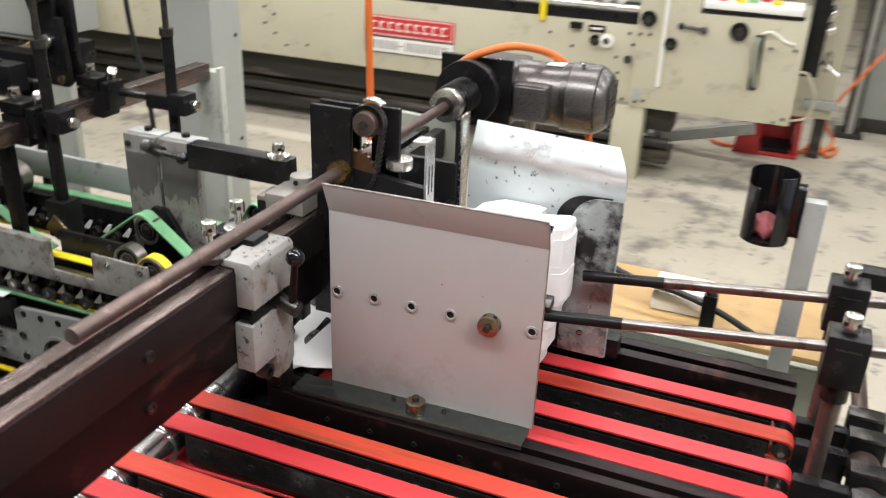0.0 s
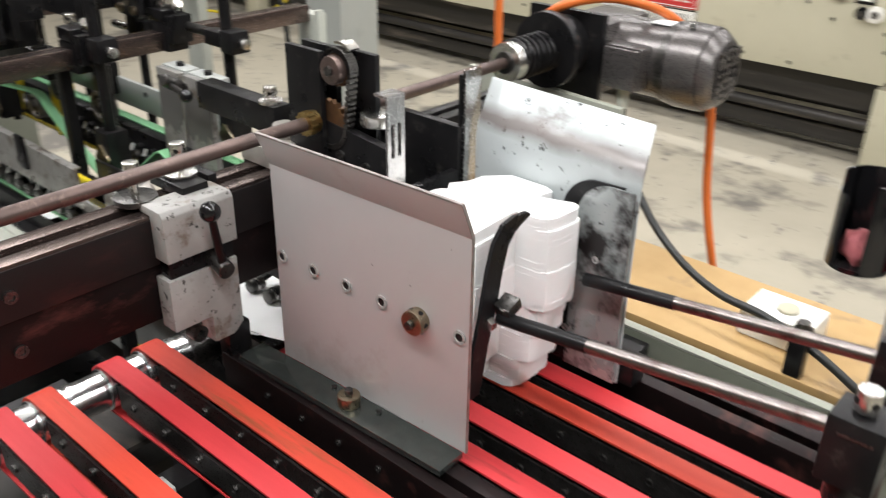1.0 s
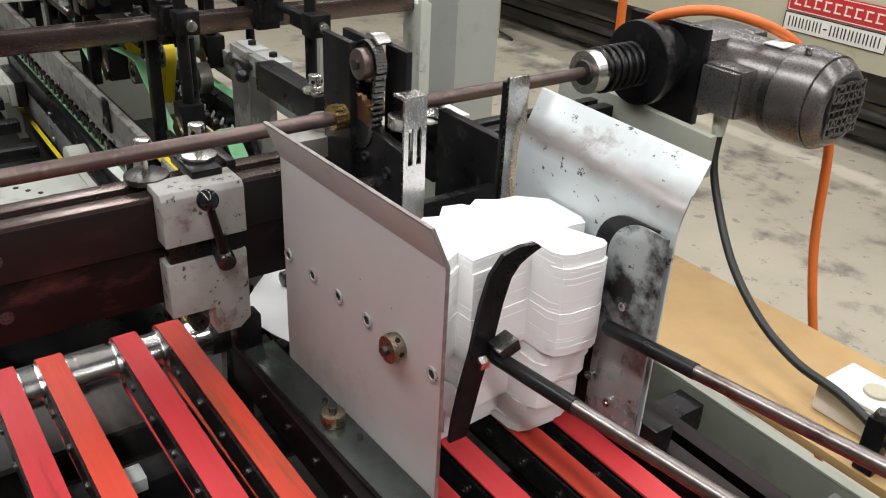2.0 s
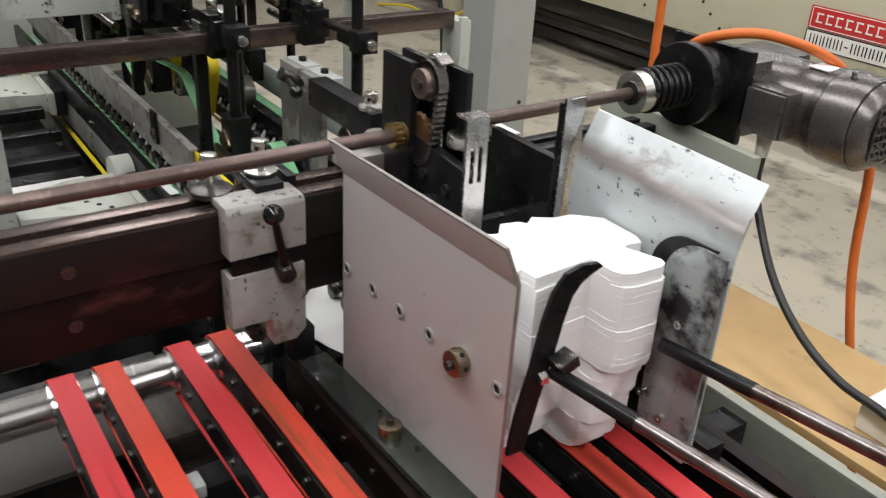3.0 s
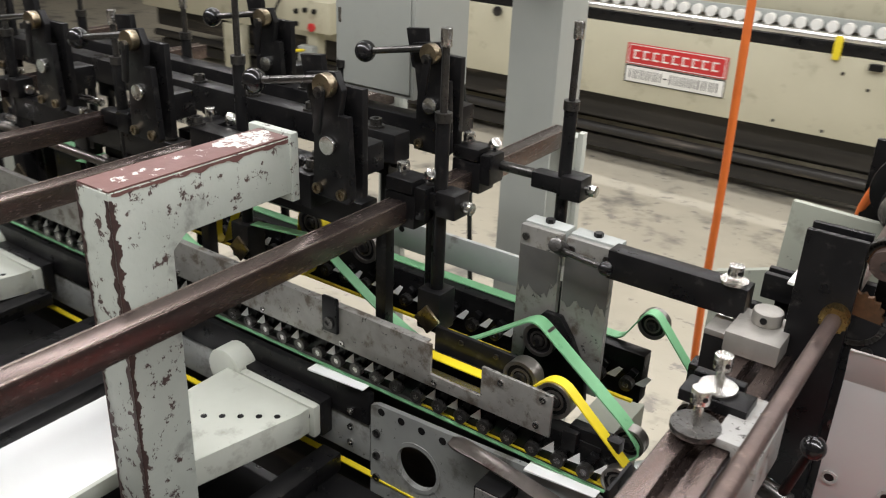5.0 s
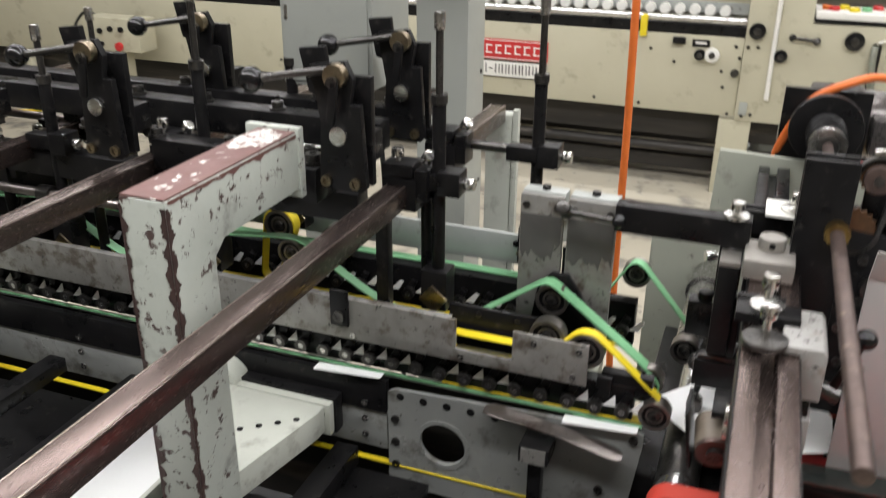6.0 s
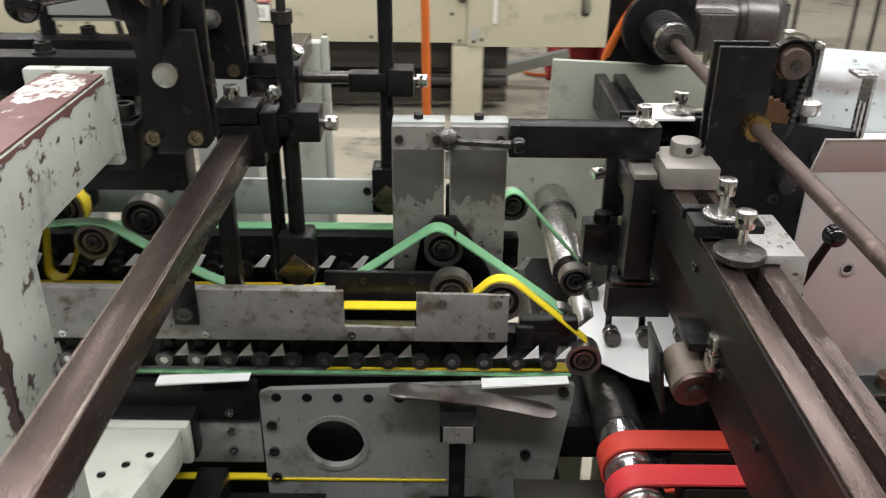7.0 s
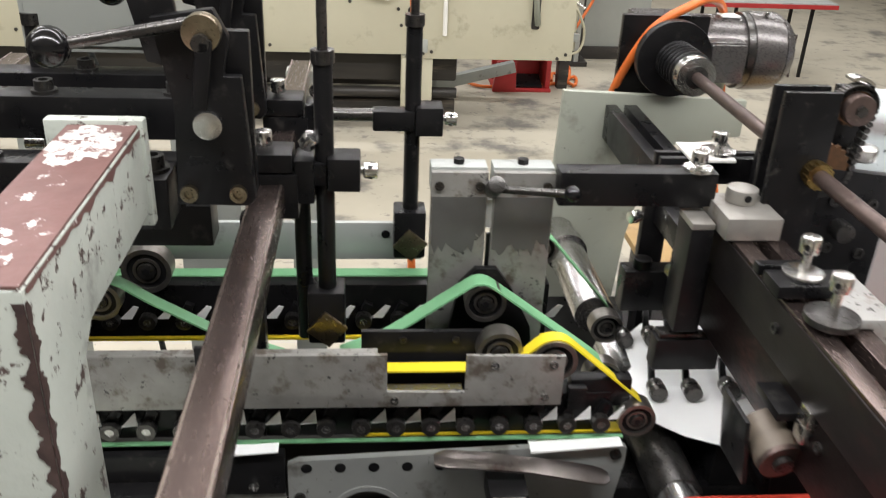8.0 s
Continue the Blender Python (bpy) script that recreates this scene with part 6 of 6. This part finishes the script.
part("handle_bar", tube(B(), [(0.455, FY - 0.03, 0.83), (0.45, FY - 0.06, 0.76), (0.462, FY - 0.06, 0.62), (0.48, FY - 0.03, 0.53)], 0.02, 12, 5), "olive", cm)
part("hose_stub", tube(B(), [(0.46, FY - 0.04, 0.84), (0.52, FY - 0.05, 0.865), (0.6, FY - 0.045, 0.82), (0.66, FY - 0.03, 0.8)], 0.008, 8, 5), "white", cm)
part("rod", cyl(B(), (-0.107, FY - 0.035, 0.45), (-0.112, FY - 0.035, 1.4), 0.014, seg=12), "white", cm)
part("grey_plate", box(B(), -0.262, -0.212, FY - 0.027, FY - 0.0205, 0.335, 0.42, 0.002), "column", cm)
tray = thing("parts_tray", (0.4, FY - 0.12, 0.96), "white tray with small coloured parts on the machine", "tray")
part("tray", box(B(), 0.1, 0.68, FY - 0.02, FY + 0.3, 0.962, 1.005, 0.006), "white", tray)
part("shelf", box(B(), 0.1, 0.69, FY - 0.024, FY + 0.3, 0.9415, 0.9615, 0.004), "black", tray)
for x, dy, tone in ((0.2, 0.08, "signred"), (0.26, 0.16, "yellow"), (0.38, 0.1, "green"), (0.31, 0.06, "yellow"), (0.16, 0.12, "orange"), (0.52, 0.1, "yellow"), (0.45, 0.2, "signred")):
    part("small_part", cyl(B(), (x, FY + dy, 1.005), (x, FY + dy, 1.03), 0.032, 0.028, 14, 0.005), tone, tray)
strut = thing("floor_strut", (0.1, 5.3, FLOOR), "slanted grey steel strut under the cream machine", "strut")
part("strut", box(B(), -0.2, 0.52, 5.28, 5.36, -0.1, -0.02, 0.004, rot=(0, -14, 0)), "greyplate", strut)
part("foot", box(B(), -0.25, -0.13, 5.25, 5.4, FLOOR, -0.1, 0.004), "greyplate", strut)
part("leg", box(B(), -0.16, -0.1, 5.0, 5.06, FLOOR, 0.5, 0.004), "greyplate", strut)
ped = thing("foot_pedal", (0.6, 5.6, FLOOR), "red painted foot pedal guard on the floor", "foot pedal")
part("side", prism(B(), [(0.37, FLOOR), (0.4, 0.02), (0.5, 0.06), (0.545, 0.04), (0.555, FLOOR)], "xz", 5.44, 5.5, 0.008), "redpaint", ped)
part("side", box(B(), 0.79, 0.83, 5.5, 5.8, FLOOR, 0.05, 0.012), "redpaint", ped)
part("back", box(B(), 0.4, 0.788, 5.74, 5.8, FLOOR, 0.06, 0.012), "redpaint", ped)
part("hood", box(B(), 0.44, 0.788, 5.6, 5.738, 0.03, 0.055, 0.008), "redpaint", ped)
part("treadle", box(B(), 0.56, 0.77, 5.5, 5.7, FLOOR + 0.03, FLOOR + 0.06, 0.006, rot=(14, 0, 0)), "black", ped)
part("base", box(B(), 0.38, 0.83, 5.45, 5.8, FLOOR, FLOOR + 0.02, 0.004), "redpaint", ped)
bench = thing("low_table", (2.9, 6.0, FLOOR), "low grey table with a worn red edge and thin dark legs", "table")
part("top", box(B(), 2.15, 3.3, 6.0, 6.5, 0.38, 0.42, 0.006), "greyplate", bench)
part("edge_strip", box(B(), 2.15, 3.3, 5.99, 5.999, 0.375, 0.41, 0.002), "redpaint", bench)
for x in (2.3, 2.44, 3.1):
    for y in (6.04, 6.42):
        part("leg", box(B(), x, x + 0.025, y, y + 0.025, FLOOR, 0.379, 0.002), "black", bench)


def hose(name, pts, r, tone, label, category="hose"):
    o = solid(name, tube(B(), pts, r, 10, 8), tone, label, category)
    return o


hose("air_hose", [(0.8, 5.6, FLOOR + 0.02), (1.0, 5.7, FLOOR + 0.02), (1.08, 5.95, FLOOR + 0.05), (0.99, 5.85, 0.0), (1.05, 5.8, 0.2), (1.2, 5.9, 0.42), (1.36, 6.05, 0.7), (1.42, 6.1, 1.5), (1.48, 6.1, 2.4)], 0.012, "orange", "orange air hose rising from the floor")
hose("air_hose", [(0.2, 5.6, FLOOR + 0.02), (0.36, 5.52, FLOOR + 0.02), (0.86, 5.62, FLOOR + 0.02), (1.1, 5.85, FLOOR + 0.02), (1.04, 5.6, FLOOR + 0.02), (0.95, 5.95, FLOOR + 0.02), (0.88, 5.7, FLOOR + 0.02)], 0.013, "orange", "orange air hose lying on the floor")
hose("signal_cable", [(0.72, FY + 0.2, 0.28), (0.82, FY + 0.2, 0.32), (0.84, FY + 0.2, 0.45), (0.78, FY + 0.2, 0.58), (0.73, FY + 0.2, 0.6)], 0.009, "cream", "pale yellow cable loop at the machine end", "cable")
post = thing("steel_post", (1.2, 6.4, FLOOR), "dark steel post behind the aisle", "post")
part("post", box(B(), 1.15, 1.25, 6.3, 6.45, FLOOR, 4.6, 0.01), "darkgap", post)
part("web", box(B(), 1.18, 1.22, 6.26, 6.299, FLOOR, 4.6, 0.004), "column", post)
part("base", box(B(), 1.09, 1.3, 6.25, 6.5, FLOOR, FLOOR + 0.04, 0.004), "darkgap", post)
rear = thing("rear_cabinet", (1.6, 6.9, FLOOR), "pale grey cabinet with a row of couplings behind the aisle", "cabinet")
part("body", box(B(), 1.26, 1.9, 6.56, 7.1, FLOOR, 1.7, 0.02), "column", rear)
part("base", box(B(), 1.28, 1.88, 6.53, 6.559, FLOOR, -0.1, 0.004), "darkgap", rear)
part("socket_strip", box(B(), 1.27, 1.8, 6.52, 6.559, 0.72, 0.88, 0.006), "greyplate", rear)
for x in (1.36, 1.5, 1.64):
    part("coupling", cyl(B(), (x, 6.52, 0.8), (x, 6.46, 0.8), 0.035, seg=16, bev=0.004), "steel", rear)
unit = thing("drive_housing", (0.85, 5.2, FLOOR), "dark drive housing with a small hand wheel behind the machine end", "machine")
part("housing", box(B(), 0.73, 0.84, 5.0, 5.5, 0.5, 1.5, 0.01), "black", unit)
part("side_panel", box(B(), 0.6, 1.0, 5.52, 5.7, 0.1, 1.5, 0.01), "cream", unit)
part("rail", box(B(), 0.8, 1.02, 5.48, 5.519, 0.18, 0.24, 0.004), "greyplate", unit)
part("leg", box(B(), 0.9, 0.98, 5.56, 5.66, FLOOR, 0.1, 0.004), "darkgap", unit)
hw = part("hand_wheel", ring(B(), (0.885, 5.3, 0.56), (0.9, 5.295, 0.56), 0.075, 0.058, 28), "nickel", unit)
part("wheel_spindle", cyl(B(), (0.84, 5.31, 0.56), (0.985, 5.27, 0.47), 0.013, seg=14), "nickel", hw)
for k in range(6):
    part("clip", cyl(B(), (0.845, 4.98 + 0.07 * k, 0.8 + 0.1 * (k % 3)), (0.88, 4.98 + 0.07 * k, 0.83 + 0.1 * (k % 3)), 0.026, seg=12, bev=0.004), "nickel", unit)

ctl = thing("control_box", (-4.9, 4.15, FLOOR), "cream control box with a red button on a thin stand", "control box")
part("box", box(B(), -5.15, -4.64, 4.1, 4.3, 0.45, 0.7, 0.01), "cream", ctl)
part("stand", box(B(), -4.95, -4.84, 4.16, 4.26, FLOOR, 0.45, 0.004), "cream", ctl)
part("button", cyl(B(), (-4.83, 4.1, 0.49), (-4.83, 4.075, 0.49), 0.034, seg=16, bev=0.004), "signred", ctl)
for x, z in ((-4.9, 0.62), (-4.8, 0.62), (-5.0, 0.6), (-5.0, 0.5)):
    part("button", cyl(B(), (x, 4.1, z), (x, 4.08, z), 0.022, seg=14, bev=0.004), "black", ctl)
part("switch_box", box(B(), -4.98, -4.83, 4.08, 4.159, 0.2, 0.33, 0.008), "greyplate", ctl)
hose("yellow_cable", [(-4.9, 4.09, 0.3), (-5.05, 4.06, 0.26), (-5.25, 4.05, 0.12), (-5.6, 4.05, -0.06), (-6.0, 4.05, -0.12), (-6.3, 4.05, -0.1), (-6.9, 4.05, FLOOR + 0.012)], 0.013, "yellow", "yellow cable sagging from the control box to the floor", "cable")
hose("black_cable", [(-5.0, 4.3, 0.46), (-5.3, 4.32, 0.7), (-5.5, 4.3, 0.4), (-5.3, 4.28, 0.0), (-5.0, 4.26, -0.12), (-4.7, 4.3, FLOOR + 0.012)], 0.012, "cable", "black cable looping behind the control box", "cable")

# hanging and running hoses
hose("air_hose", [(-0.5, 1.05, 4.6), (-0.49, 1.05, 2.5), (-0.485, 1.05, 1.6), (-0.475, 1.05, 1.1), (-0.47, 1.06, 0.6), (-0.45, 1.1, 0.1), (-0.4, 1.2, FLOOR + 0.012)], 0.011, "orange", "orange air hose hanging from the ceiling")
hose("air_hose", [(-0.09, 0.69, 1.14), (-0.085, 0.66, 1.22), (-0.04, 0.63, 1.33), (0.03, 0.64, 1.375), (0.1, 0.7, 1.38), (0.17, 0.8, 1.33), (0.22, 0.87, 1.2), (0.25, 0.88, 0.95), (0.3, 0.9, 0.72), (0.36, 1.0, 0.3), (0.4, 1.05, FLOOR + 0.012)], 0.009, "orange", "orange air hose looped over the motor")
hose("motor_cable", [(0.135, 0.675, 1.185), (0.14, 0.67, 1.13), (0.18, 0.65, 1.07), (0.26, 0.61, 1.0), (0.35, 0.58, 0.95), (0.44, 0.56, 0.925), (0.53, 0.55, 0.92), (0.63, 0.53, 0.9), (0.72, 0.52, 0.862)], 0.0075, "cable", "black rubber motor cable", "cable")
hose("black_cable", [(-1.23, 0.87, 4.6), (-1.225, 0.87, 2.0), (-1.2, 0.87, 1.4), (-1.183, 0.87, 1.22), (-1.15, 0.87, 1.05), (-1.12, 0.87, 0.6), (-1.05, 0.9, FLOOR + 0.01)], 0.0075, "cable", "black cable hanging beside the column", "cable")

# ceiling fixtures over the lamps
for lx, ly in LAMPS:
    f = thing("ceiling_light", (lx, ly, 4.6), "white fluorescent ceiling fixture", "ceiling light", "ceiling lights")
    part("housing", box(B(), lx - 1.2, lx + 1.2, ly - 0.18, ly + 0.18, 4.23, 4.6, 0.01), "lampwhite", f)
